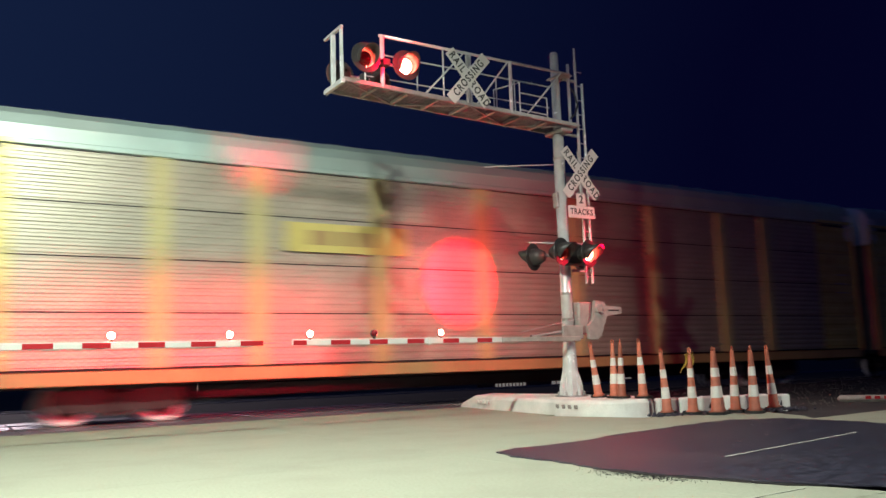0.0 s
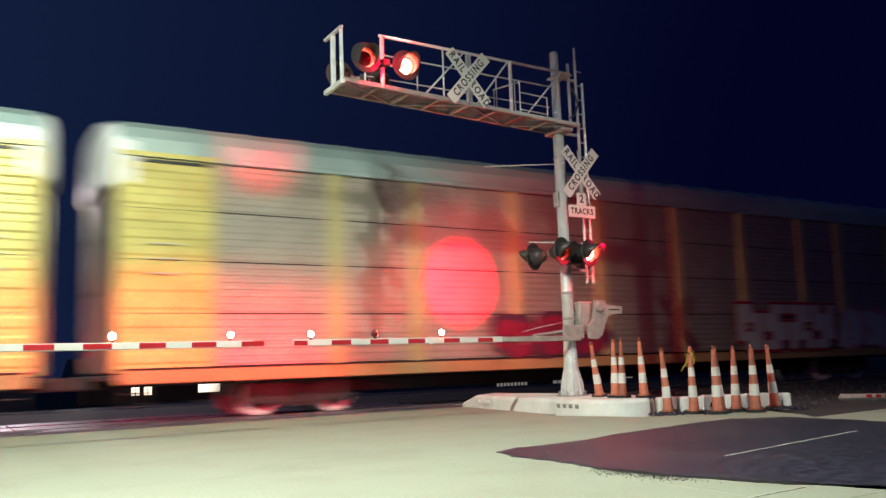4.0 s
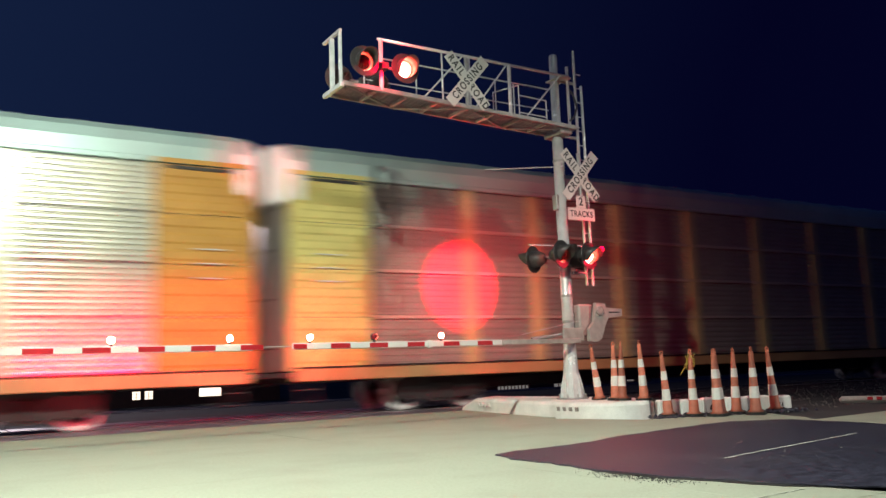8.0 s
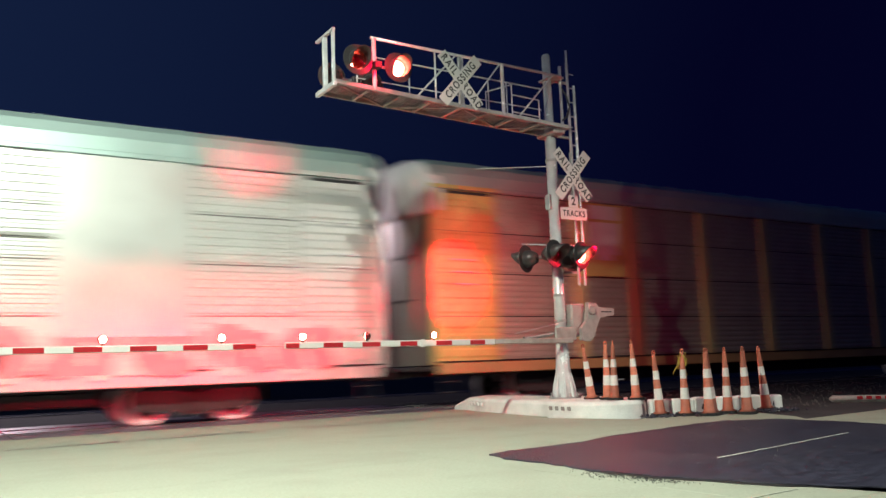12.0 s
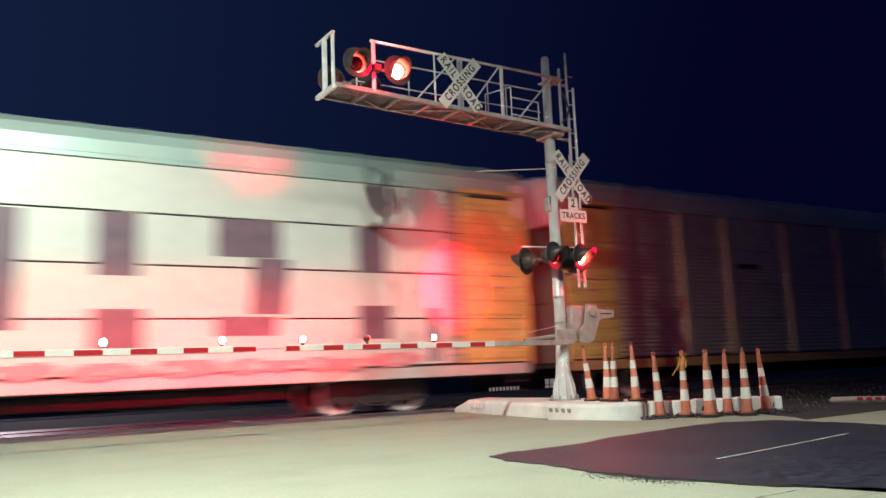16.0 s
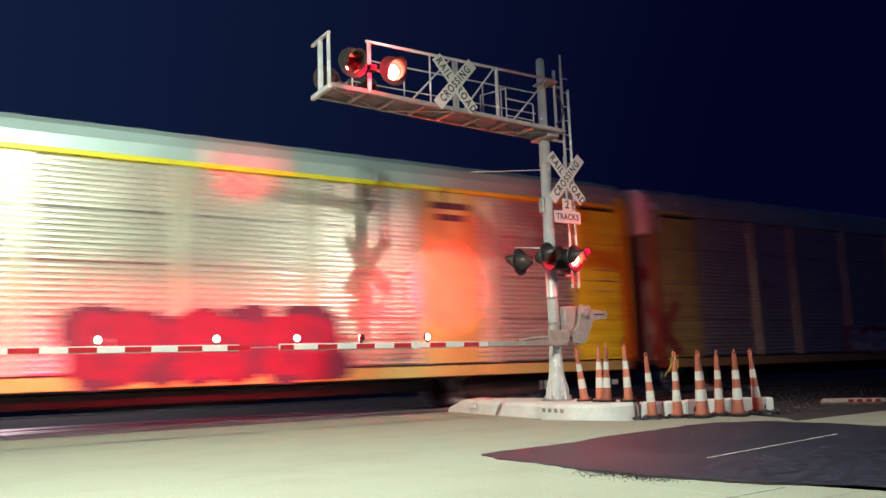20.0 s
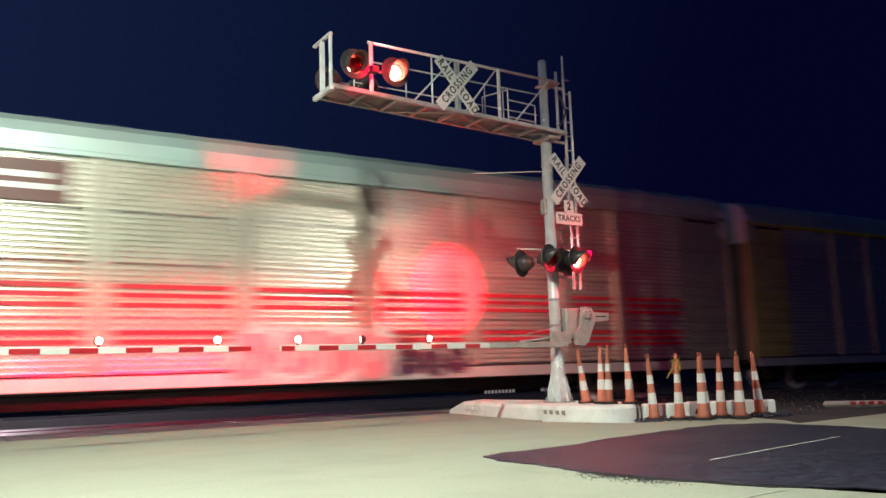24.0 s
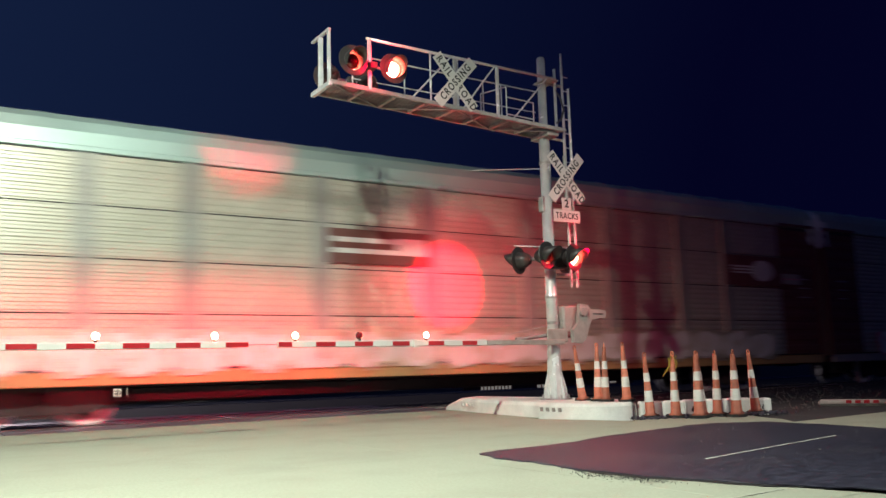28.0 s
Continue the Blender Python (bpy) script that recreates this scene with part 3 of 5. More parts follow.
for i in range(420):
    f = rng.random()
    c = Vector((10.3, 10.2)).lerp(Vector((12.9, 9.3)), f) + Vector((rng.gauss(0, 0.12), rng.gauss(0, 0.14)))
    s = rng.uniform(0.012, 0.05)
    o = Vector((c.x, c.y, s * 0.3))
    q = Euler((rng.random() * 6, rng.random() * 6, rng.random() * 6)).to_matrix()
    vs = [bm.verts.new(o + q @ Vector(p) * s * rng.uniform(0.6, 1.2)) for p in ((1, 0, 0), (-1, 0, 0), (0, 1, 0), (0, -1, 0), (0, 0, 0.7), (0, 0, -0.7))]
    for a, b, d in ((0, 2, 4), (2, 1, 4), (1, 3, 4), (3, 0, 4), (2, 0, 5), (1, 2, 5), (3, 1, 5), (0, 3, 5)):
        bm.faces.new((vs[a], vs[b], vs[d]))
solid("rubble", bm, ASPHALT, "loose dark rubble along the kerb and cones", "rubble", kind="stuff")

# ---------------------------------------------------------------- cones
def cone(m, label, tape=False):
    t = thing("traffic_cone", m, label, "traffic cone", "cones beside the crossing")
    R = lambda z: 0.09 - 0.06 * z / 1.02
    part("base", prism([(0.165 * math.cos(a), 0.165 * math.sin(a)) for a in [math.pi / 8 + k * math.pi / 4 for k in range(8)]], 0, 0.045), RUBBER, t, "black rubber base")
    part("body", lathe([(0.125, 0.045), (R(0.1), 0.08), (R(1.0), 1.0), (0.03, 1.03)], 20), ORANGE, t, smooth=True)
    for z0, z1 in ((0.27, 0.46), (0.61, 0.76)):
        part("band", lathe([(R(z0) + 0.003, z0), (R(z1) + 0.003, z1)], 20, close=False), BAND, t, "white reflective band", smooth=True)
    bm = bmesh.new()
    ringp = [Vector((0.033 * math.cos(a), 0, 1.06 + 0.04 * math.sin(a))) for a in [k * math.pi / 5 for k in range(10)]]
    for a, b in zip(ringp, ringp[1:] + ringp[:1]):
        tube(a, b, 0.012, 6, bm)
    part("handle", bm, ORANGE, t)
    if tape:
        rg = random.Random(2)
        bm = bmesh.new()
        for k in range(9):
            a = rg.random() * 6.28
            r = 0.075
            p = Vector((r * math.cos(a), r * math.sin(a), 0.98 + rg.uniform(-0.06, 0.05)))
            for s in range(4):
                q = p + Vector((rg.uniform(-0.03, 0.06), rg.uniform(-0.04, 0.03), -rg.uniform(0.03, 0.08)))
                tube(p, q, 0.012, 5, bm)
                p = q
        part("tape", bm, TAPE, t, "tattered yellow tape round the top")
    return t


CONE = "orange plastic tube cone with two white bands"
for x, y, z, rx, ry, rz, tape, lab in (
        (10.46, 11.76, ISLAND, 4, -12, 0, False, "orange tube cone leaning against the signal pole's base"),
        (10.345, 11.22, ISLAND, 0, 1, 0, False, CONE), (10.33, 11.02, ISLAND, 1, -1, 50, False, CONE),
        (10.5, 10.67, ISLAND, 0, -3, 10, False, CONE), (10.62, 10.25, 0, 0, -4, 0, False, CONE),
        (10.85, 9.9, 0, 0, 0, 80, True, "orange tube cone with tattered yellow tape at its top"),
        (11.0, 9.54, 0, 0, 0, 15, False, CONE), (11.2, 9.64, 0, 0, -3, 0, False, CONE), (11.56, 9.62, 0, 1, 1, 60, False, CONE),
        (11.57, 9.25, 0, 0, 0, 35, False, CONE), (11.67, 9.31, 0, 0, -1, 25, False, CONE), (12.5, 9.57, 0, -1, -4, 0, False, CONE)):
    cone(pose(x, y, z, rx, ry, rz) @ Matrix.Scale(0.93 if z else 1.0, 4), lab, tape)

# ---------------------------------------------------------------- cantilever signal
PX, PY = 10.53, 12.61
signal = thing("cantilever_signal", pose(PX, PY, ISLAND), "galvanised steel cantilever signal with red flashing lights over the road", "crossing signal")
L = Matrix.Translation((-PX, -PY, -ISLAND))


def sp(name, bm, material, label="", smooth=False, parent=None):
    return part(name, bm, material, parent or signal, label, L if parent is None else None, smooth)


sp("pole", lathe([(0.112, ISLAND + 0.5), (0.112, 2.2), (0.118, 2.21), (0.118, 2.3), (0.112, 2.31), (0.11, 5.4), (0.09, 5.41), (0.085, 7.13), (0.065, 7.17)], 28, m=Matrix.Translation((PX, PY, 0))), GALV, smooth=True)
sp("pole_cover", lathe([(0.17, ISLAND), (0.162, 0.55), (0.136, 1.0), (0.116, 1.45)], 12, m=Matrix.Translation((PX, PY, 0))), GALV, "tapered steel cover")
for k in range(8):
    a = k * math.pi / 4 + 0.2
    m = Matrix.Translation((PX, PY, 0)) @ Matrix.Rotation(a, 4, "Z")
    bm = bmesh.new()
    tri = [(0.13, ISLAND), (0.235, ISLAND), (0.215, 0.5), (0.145, 0.78)]
    f = [bm.verts.new(m @ Vector((r, -0.012, z))) for r, z in tri]
    g = [bm.verts.new(m @ Vector((r, 0.012, z))) for r, z in tri]
    bm.faces.new(f), bm.faces.new(g)
    for i in range(4):
        bm.faces.new([f[i], f[(i + 1) % 4], g[(i + 1) % 4], g[i]])
    sp("fin", bm, GALV)
    sp("anchor_bolt", tube(m @ Vector((0.25, 0.08, ISLAND)), m @ Vector((0.25, 0.08, ISLAND + 0.1)), 0.02, 8), GALV_DULL)
sp("base_plate", lathe([(0.31, ISLAND), (0.31, ISLAND + 0.03)], 8, m=Matrix.Translation((PX, PY, 0.002))), GALV_DULL)
for z in (2.25, 4.95, 1.75):
    sp("clamp", lathe([(0.122, z - 0.025), (0.122, z + 0.025)], 24, m=Matrix.Translation((PX, PY, 0))), GALV_DULL)

NEAR, FAR, TIP = 12.28, 12.95, 5.66
zb = lambda x: 5.53 + (10.6 - x) * 0.034
for y in (NEAR, FAR):
    bm = bmesh.new()
    m = Matrix.Translation((TIP, y, zb(TIP))) @ Matrix.Rotation(math.atan(0.034), 4, "Y")
    cbox(0, 5.1, -0.025, 0.025, 0.02, 0.1, 0.008, bm, m)
    sp("walkway_beam", bm, GALV_DULL)
for i in range(9):
    x = TIP + 0.03 + i * 0.62
    sp("cross_member", cbox(x - 0.03, x + 0.03, NEAR + 0.035, FAR - 0.035, zb(x) + 0.01, zb(x) + 0.07, 0.006), GALV_DULL)
for i in range(4):
    x = TIP + 0.1 + i * 1.24
    a, b = ((NEAR, FAR), (FAR, NEAR))[i % 2]
    sp("brace", tube((x, a, zb(x) + 0.02), (x + 1.2, b, zb(x + 1.2) + 0.02), 0.018, 6), GALV_DULL)
bm = bmesh.new()
for i in range(15):
    y = NEAR + 0.06 + i * (FAR - NEAR - 0.12) / 14
    cbox(0, 5.2, y - 0.004, y + 0.004, 0.08, 0.108, 0.001, bm, Matrix.Translation((TIP + 0.04, 0, zb(TIP))) @ Matrix.Rotation(math.atan(0.034), 4, "Y"))
for i in range(52):
    x = TIP + 0.08 + i * 0.1
    cbox(x - 0.004, x + 0.004, NEAR + 0.04, FAR - 0.04, zb(x) + 0.085, zb(x) + 0.104, 0.001, bm)
sp("grating", bm, GALV_DULL, "open steel walkway grating")
# upper chord, posts and diagonals
zt = lambda x: 6.62 + (10.6 - x) * 0.006
sp("top_chord", tube((6.36, NEAR, zt(6.36)), (10.62, NEAR, zt(10.62)), 0.028, 10), GALV, smooth=True)
sp("hand_rail", tube((6.4, FAR, zt(6.4) - 0.05), (10.62, FAR, zt(10.62) - 0.05), 0.017, 8), GALV)
sp("mid_rail", tube((6.4, FAR, zt(6.4) - 0.5), (10.62, FAR, zt(10.62) - 0.5), 0.013, 8), GALV)
for x, w in ((6.42, 0.04), (7.66, 0.018), (8.25, 0.02), (9.16, 0.036)):
    sp("post", tube((x, NEAR, zb(x) + 0.05), (x, NEAR, zt(x)), w, 8), GALV)
for x in (6.42, 7.5, 8.6, 9.3, 9.75):
    sp("post", tube((x, FAR, zb(x) + 0.05), (x, FAR, zt(x) - 0.05), 0.015, 8), GALV)
for a, b in ((7.25, 8.1), (8.35, 9.1), (9.5, 10.4)):
    sp("diagonal", tube((a, NEAR, zb(a) + 0.06), (b, NEAR, zt(b) - 0.02), 0.017, 8), GALV)
for a, b in (((9.24, FAR, 5.68), (9.24, FAR, 6.3)), ((9.24, FAR, 6.3), (9.44, NEAR + 0.1, 6.3)), ((9.44, NEAR + 0.1, 5.68), (9.44, NEAR + 0.1, 6.3)), ((9.44, NEAR + 0.1, 6.1), (10.1, NEAR + 0.1, 6.08)), ((10.1, NEAR + 0.1, 5.65), (10.1, NEAR + 0.1, 6.08)), ((9.44, NEAR + 0.1, 5.76), (10.1, NEAR + 0.1, 5.74))):
    sp("side_rail", tube(a, b, 0.014, 6), GALV)
# end frame
for y, r in ((NEAR + 0.02, 0.026), (NEAR + 0.36, 0.042)):
    sp("end_post", cbox(TIP - r, TIP + r, y - 0.03, y + 0.03, zb(TIP), zt(TIP), 0.008), GALV)
sp("end_bar", cbox(TIP - 0.03, TIP + 0.03, NEAR - 0.02, FAR + 0.02, zt(TIP), zt(TIP) + 0.05, 0.006), GALV)
sp("end_bar", cbox(TIP - 0.035, TIP + 0.035, NEAR - 0.04, FAR + 0.04, zb(TIP) - 0.02, zb(TIP) + 0.06, 0.006), GALV)
sp("collar", cbox(PX - 0.13, PX + 0.16, NEAR + 0.04, FAR - 0.06, 5.45, 5.53, 0.02), GALV_DULL)
sp("collar", cbox(PX - 0.115, PX + 0.2, NEAR + 0.03, FAR - 0.2, 6.6, 6.64, 0.012), GALV_DULL)
# ladder, conduits
for dx in (0.44, 0.6):
    sp("ladder_rail", cbox(PX + dx - 0.018, PX + dx + 0.018, 12.47, 12.52, 2.45, 7.05 - (dx - 0.44) * 3, 0.005), GALV)
for k in range(15):
    sp("rung", tube((PX + 0.44, 12.495, 2.6 + k * 0.3), (PX + 0.6, 12.495, 2.6 + k * 0.3), 0.011, 6), GALV)
for z in (2.7, 4.4, 5.45, 6.6):
    sp("bracket", cbox(PX + 0.1, PX + 0.46, 12.5, 12.54, z - 0.025, z + 0.025, 0.005), GALV_DULL)
sp("conduit", tube((PX + 0.2, 12.44, 5.56), (PX + 0.2, 12.44, 6.9), 0.03, 8), GALV)
sp("conduit", tube((PX + 0.34, 12.4, 5.0), (PX + 0.36, 12.4, 7.25), 0.022, 8), GALV)
sp("junction_box", cbox(PX - 0.17, PX - 0.1, 12.54, 12.68, 3.95, 4.25, 0.012), GALV_DULL)
sp("stay_rod", tube((8.82, 12.75, 4.654), (PX - 0.09, 12.66, 4.84), 0.011, 6), GALV, "thin straight steel stay rod")
bm = bmesh.new()
cp = [Vector((PX + 0.2, 12.43, 6.45)), Vector((PX + 0.3, 12.4, 6.3)), Vector((PX + 0.36, 12.38, 6.05)), Vector((PX + 0.28, 12.38, 5.85)), Vector((PX + 0.18, 12.42, 5.75))]
for a, b in zip(cp, cp[1:]):
    tube(a, b, 0.02, 8, bm)
sp("cable", bm, BLACK, "looped cable")


def half_lit(parent, r, m, n, label):
    """A round lamp unit that glows on its -y half only."""
    rot = Matrix.Rotation(radians(90), 4, "X")
    bm = lathe([(r * math.sin(i * math.pi / 12), r * math.cos(i * math.pi / 12)) for i in range(13)], n, m=rot, close=False)
    bmesh.ops.remove_doubles(bm, verts=bm.verts, dist=1e-5)
    for face in bm.faces:
        face.material_index = 1 if face.calc_center_median().y > 0 else 0
    ob = part("lamp_unit", bm, LIT, parent, label, m, True)
    ob.data.materials.append(UNLIT)
    return ob


def added_shutter(parent):
    """Added, unseen black half-round cup; turns about a flashing light's bulb, covers its beam."""
    bm = bmesh.new()
    rings = []
    for r in (0.105, 0.112):
        rings.append([[bm.verts.new((r * math.cos(b) * math.sin(a), r * math.cos(b) * math.cos(a), r * math.sin(b))) for a in [math.pi * (i / 12 - 0.5) * 1.08 for i in range(13)]] for b in [math.pi * (j / 10 - 0.5) * 0.98 for j in range(11)]])
    for g in rings:
        for j in range(10):
            for i in range(12):
                bm.faces.new([g[j][i], g[j][i + 1], g[j + 1][i + 1], g[j + 1][i]])
    return part("added_shutter", bm, BLACK, parent, "added black half-round shutter behind the lens", pose(0, 0, 0), True)


LAMPS = []          # (moving lamp, group): which lamps are lit together


def flasher(x, y, z, side, group, yaw=0.0):
    """One flashing light; side -1 faces the road user's side (-y), 1 the far side."""
    m = L @ Matrix.Translation((x, y, z)) @ Matrix.Rotation((0 if side < 0 else math.pi) + radians(yaw), 4, "Z")
    f = part("flasher", lathe([(0.03, -0.27), (0.1, -0.25), (0.155, -0.14), (0.17, -0.02), (0.17, 0.0)], 24, m=Matrix.Rotation(radians(90), 4, "X") @ Matrix.Scale(1, 4), close=False), BLACK, signal, "round black flashing light with a hood", m, True)
    ringm = Matrix.Rotation(radians(90), 4, "X")
    part("backplate", lathe([(0.17, 0.0), (0.265, 0.0), (0.27, -0.012), (0.265, -0.02), (0.17, -0.02)], 32, m=ringm, close=False), BLACK, f, "black round backplate")
    bm = bmesh.new()
    n = 16
    a0, a1 = radians(-35), radians(215)
    inner, outer = [], []
    for k in range(n + 1):
        a = a0 + (a1 - a0) * k / n
        ln = 0.05 + 0.25 * max(0, math.sin((a - a0) / (a1 - a0) * math.pi))
        for r, lst in ((0.165, inner), (0.172, outer)):
            lst.append((bm.verts.new((r * math.cos(a), 0, r * math.sin(a))), bm.verts.new((r * math.cos(a), -ln, r * math.sin(a) - 0.02))))
    for k in range(n):
        for lst in (inner, outer):
            bm.faces.new([lst[k][0], lst[k + 1][0], lst[k + 1][1], lst[k][1]])
        bm.faces.new([inner[k][1], inner[k + 1][1], outer[k + 1][1], outer[k][1]])
    part("visor", bm, BLACK, f, "black half-tube hood", smooth=True)
    dome = [(0.15 * math.sin(i * math.pi / 16), 0.15 * math.cos(i * math.pi / 16)) for i in range(9)]
    part("lens", lathe([(r * 1.04, h * (0.45 if side < 0 else 0.85) + 0.004) for r, h in dome], 24, m=ringm, close=False), RED_LENS, f, "domed red glass lens", smooth=True)
    if side < 0:
        unit = half_lit(f, 0.138, pose(0, 0.085, 0), 24, "turning round lamp, lit on one side")
    else:
        unit = added_shutter(f)
    LAMPS.append((unit, group))
    return f


for x, y, z, s, g in ((6.02, 12.10, 6.13, -1, "left"), (6.80, 12.10, 6.12, -1, "right"), (5.98, 13.08, 6.13, 1, "left"), (6.74, 13.08, 6.12, 1, "right")):
    flasher(x, y, z, s, g)
for y, yy in ((12.10, NEAR), (13.08, FAR)):
    sp("cross_arm", tube((6.0, (y + yy) / 2 + 0.06, 6.13), (6.82, (y + yy) / 2 + 0.06, 6.13), 0.025, 8), GALV)
    sp("bracket", cbox(6.36, 6.5, min(y, yy) + 0.02, max(y, yy) + 0.03, 6.07, 6.19, 0.01), BLACK)
for x, y, z, s, g in ((10.08, 12.12, 3.0, -1, "left"), (10.75, 12.12, 2.99, -1, "right"), (9.95, 12.86, 2.98, 1, "left"), (11.2, 12.86, 3.0, 1, "right")):
    flasher(x, y, z, s, g, 20 if x < 10 else 15 if s < 0 else 0)
sp("cross_arm", tube((10.2, 12.36, 3.0), (11.0, 12.36, 3.0), 0.03, 8), BLACK)
sp("cross_arm", tube((9.95, 12.68, 3.0), (11.2, 12.68, 3.0), 0.03, 8), GALV_DULL)
sp("cross_arm", tube((9.75, 12.7, 3.24), (11.2, 12.5, 3.24), 0.016, 8), GALV)
sp("junction_box", cbox(10.34, 10.72, 12.28, 12.46, 2.78, 3.2, 0.03), BLACK, "black junction box")


def crossbuck(m, label):
    t = thing("crossbuck_sign", m, label, "crossbuck sign", "crossbuck signs")
    for ang, y, words in ((-49, 0.0, (("RAIL", -0.355), ("ROAD", 0.355))), (49, -0.006, (("CROSSING", 0.0),))):
        r = Matrix.Rotation(radians(-ang), 4, "Y")
        b = part("blade", cbox(-0.61, 0.61, -0.003 + y, 0.002 + y, -0.114, 0.114, 0.002), SIGN_WHITE, t, "white blade with black letters", r)
        for w, off in words:
            part("lettering", text_mesh(w, 0.2, 0.004, 1.35 if len(w) < 5 else 1.3), SIGN_BLACK, b, "black letters " + w, Matrix.Translation((off, y - 0.0045, 0.0)) @ FACE @ Matrix.Diagonal((0.8, 1, 1, 1)))
    part("bracket", cbox(-0.03, 0.03, 0.004, 0.05, -0.45, 0.45, 0.004), GALV_DULL, t)
    return t


crossbuck(pose(8.15, 12.2, 6.13), "white crossbuck sign with black letters hung on the cantilever arm")
crossbuck(pose(10.77, 12.27, 4.61), "white crossbuck sign with black letters beside the pole")
tracks = thing("track_count_sign", pose(10.75, 12.28, 3.93), "white sign reading 2 tracks under the crossbuck", "sign")
up = part("number_plate", cbox(-0.12, 0.12, -0.003, 0.003, 0.025, 0.27, 0.002), SIGN_WHITE, tracks, "white plate with a black 2")
part("lettering", text_mesh("2", 0.22), SIGN_BLACK, up, "black figure 2", Matrix.Translation((0, -0.005, 0.145)) @ FACE)
low = part("word_plate", cbox(-0.34, 0.34, -0.003, 0.003, -0.22, 0.02, 0.002), SIGN_WHITE, tracks, "white plate with black letters")
part("lettering", text_mesh("TRACKS", 0.165, 0.003, 1.15), SIGN_BLACK, low, "black letters TRACKS", Matrix.Translation((0, -0.005, -0.1)) @ FACE @ Matrix.Diagonal((0.85, 1, 1, 1)))

# ---------------------------------------------------------------- gate
GY = 12.35
gate = thing("crossing_gate", pose(10.75, GY, 1.36), "lowered crossing gate with red and white stripes and red lamps", "crossing gate")
G = Matrix.Translation((-10.75, -GY, -1.36))


def gp(name, bm, material, label="", smooth=False):
    return part(name, bm, material, gate, label, G, smooth)


gp("arm", cbox(4.76, 8.75, GY - 0.02, GY + 0.02, 1.313, 1.418, 0.01), GATE_WHITE, "white gate arm")
gp("arm_root", cbox(8.751, 10.6, GY - 0.016, GY + 0.016, 1.32, 1.415, 0.01), GATE_GREY, "dull grey root of the arm")
gp("arm_end", cbox(-1.2, 4.13, GY - 0.028, GY + 0.028, 1.31, 1.413, 0.01), GATE_WHITE, "outer length of the arm")
for k in range(-2, 11):
    x = 1.0 + 0.735 * k if k < 7 else 5.39 + 0.706 * (k - 6)
    if 4.25 < x < 4.9:
        continue
    y = GY - (0.028 if x < 4.2 else 0.02)
    gp("stripe", cbox(x, x + 0.375 - 0.006 * k, y - 0.005, y - 0.0005, 1.326, 1.4, 0.001), GATE_RED, "dark red reflective stripe")
gp("joint_rod", tube((4.1, GY, 1.362), (4.8, GY, 1.366), 0.009, 8), GALV_DULL, "thin rod of the break-away joint")
gp("stripe", cbox(4.78, 5.0, GY - 0.025, GY - 0.0205, 1.326, 1.4, 0.001), GATE_RED, "dark red reflective stripe")
gp("sleeve", cbox(7.2, 7.28, GY - 0.032, GY + 0.032, 1.3, 1.428, 0.006), GATE_WHITE)
gp("wire", tube((9.2, GY, 1.5), (10.6, GY, 1.75), 0.006, 6), GALV)
gp("pipe", tube((9.5, GY + 0.1, 1.42), (10.7, GY + 0.1, 1.55), 0.035, 8), GALV_DULL)
for x, g in ((2.11, "right"), (3.78, "steady"), (5.06, "steady"), (6.19, "left"), (7.47, "right")):
    h = gp("lamp_housing", lathe([(0.058, -0.02), (0.066, -0.016), (0.066, 0.016), (0.058, 0.02)], 16, m=Matrix.Translation((x, GY, 1.5)) @ Matrix.Rotation(radians(90), 4, "X"), close=False), BLACK, "small black gate lamp", True)
    part("stem", cbox(x - 0.02, x + 0.02, GY - 0.02, GY + 0.02, 1.41, 1.46, 0.003), BLACK, h)
    b = half_lit(h, 0.055, pose(x, GY, 1.5), 16, "small round red lamp, lit on one side")
    if g != "steady":
        LAMPS.append((b, g))
# mechanism and counterweight
gp("mechanism", cbox(10.66, 11.02, 12.42, 12.75, 1.45, 2.08, 0.03), GATE_GREY, "grey cast gate mechanism")
gp("support_arm", cbox(10.2, 10.72, GY + 0.025, GY + 0.06, 1.36, 1.62, 0.02), GATE_GREY)
bm = bmesh.new()
shape = [(10.78, 1.36), (10.98, 1.34), (11.1, 1.42), (11.2, 1.66), (11.28, 1.8), (11.64, 1.84), (11.66, 1.98), (11.24, 2.0), (11.2, 2.08), (10.98, 2.1), (10.92, 1.72), (10.78, 1.6)]
f = [bm.verts.new((x, GY - 0.06, z)) for x, z in shape]
g = [bm.verts.new((x, GY + 0.02, z)) for x, z in shape]
bm.faces.new(f), bm.faces.new(g)
for i in range(len(shape)):
    bm.faces.new([f[i], f[(i + 1) % len(shape)], g[(i + 1) % len(shape)], g[i]])
gp("counterweight", bm, GATE_GREY, "grey counterweight plate")
gp("slot", cbox(11.3, 11.58, GY - 0.064, GY - 0.0605, 1.9, 1.925, 0.001), INK)
gp("hub", lathe([(0.1, -0.01), (0.1, 0.02), (0.05, 0.03)], 16, m=Matrix.Translation((11.06, GY - 0.07, 1.95)) @ Matrix.Rotation(radians(90), 4, "X")), GATE_GREY)
for k in range(6):
    a = k * math.pi / 3
    gp("bolt", tube((11.06 + 0.075 * math.cos(a), GY - 0.08, 1.95 + 0.075 * math.sin(a)), (11.06 + 0.075 * math.cos(a), GY - 0.115, 1.95 + 0.075 * math.sin(a)), 0.014, 6), GALV_DULL)


# ---------------------------------------------------------------- train
SPEED, PITCH = 15.52, 29.08
HALF = 14.03
POSTS = sorted(14.05 + s * d for s in (-1, 1) for d in (1.49, 4.36, 7.27, 9.31, 12.02))
REAR, FRONT = -13.94, 14.07      # ends of the body
BULGE = 0.31                    # how far the rounded ends stand out
ROWS = [1.08, 2.16, 3.23, 4.27, 5.30]
SIDE = -1.6
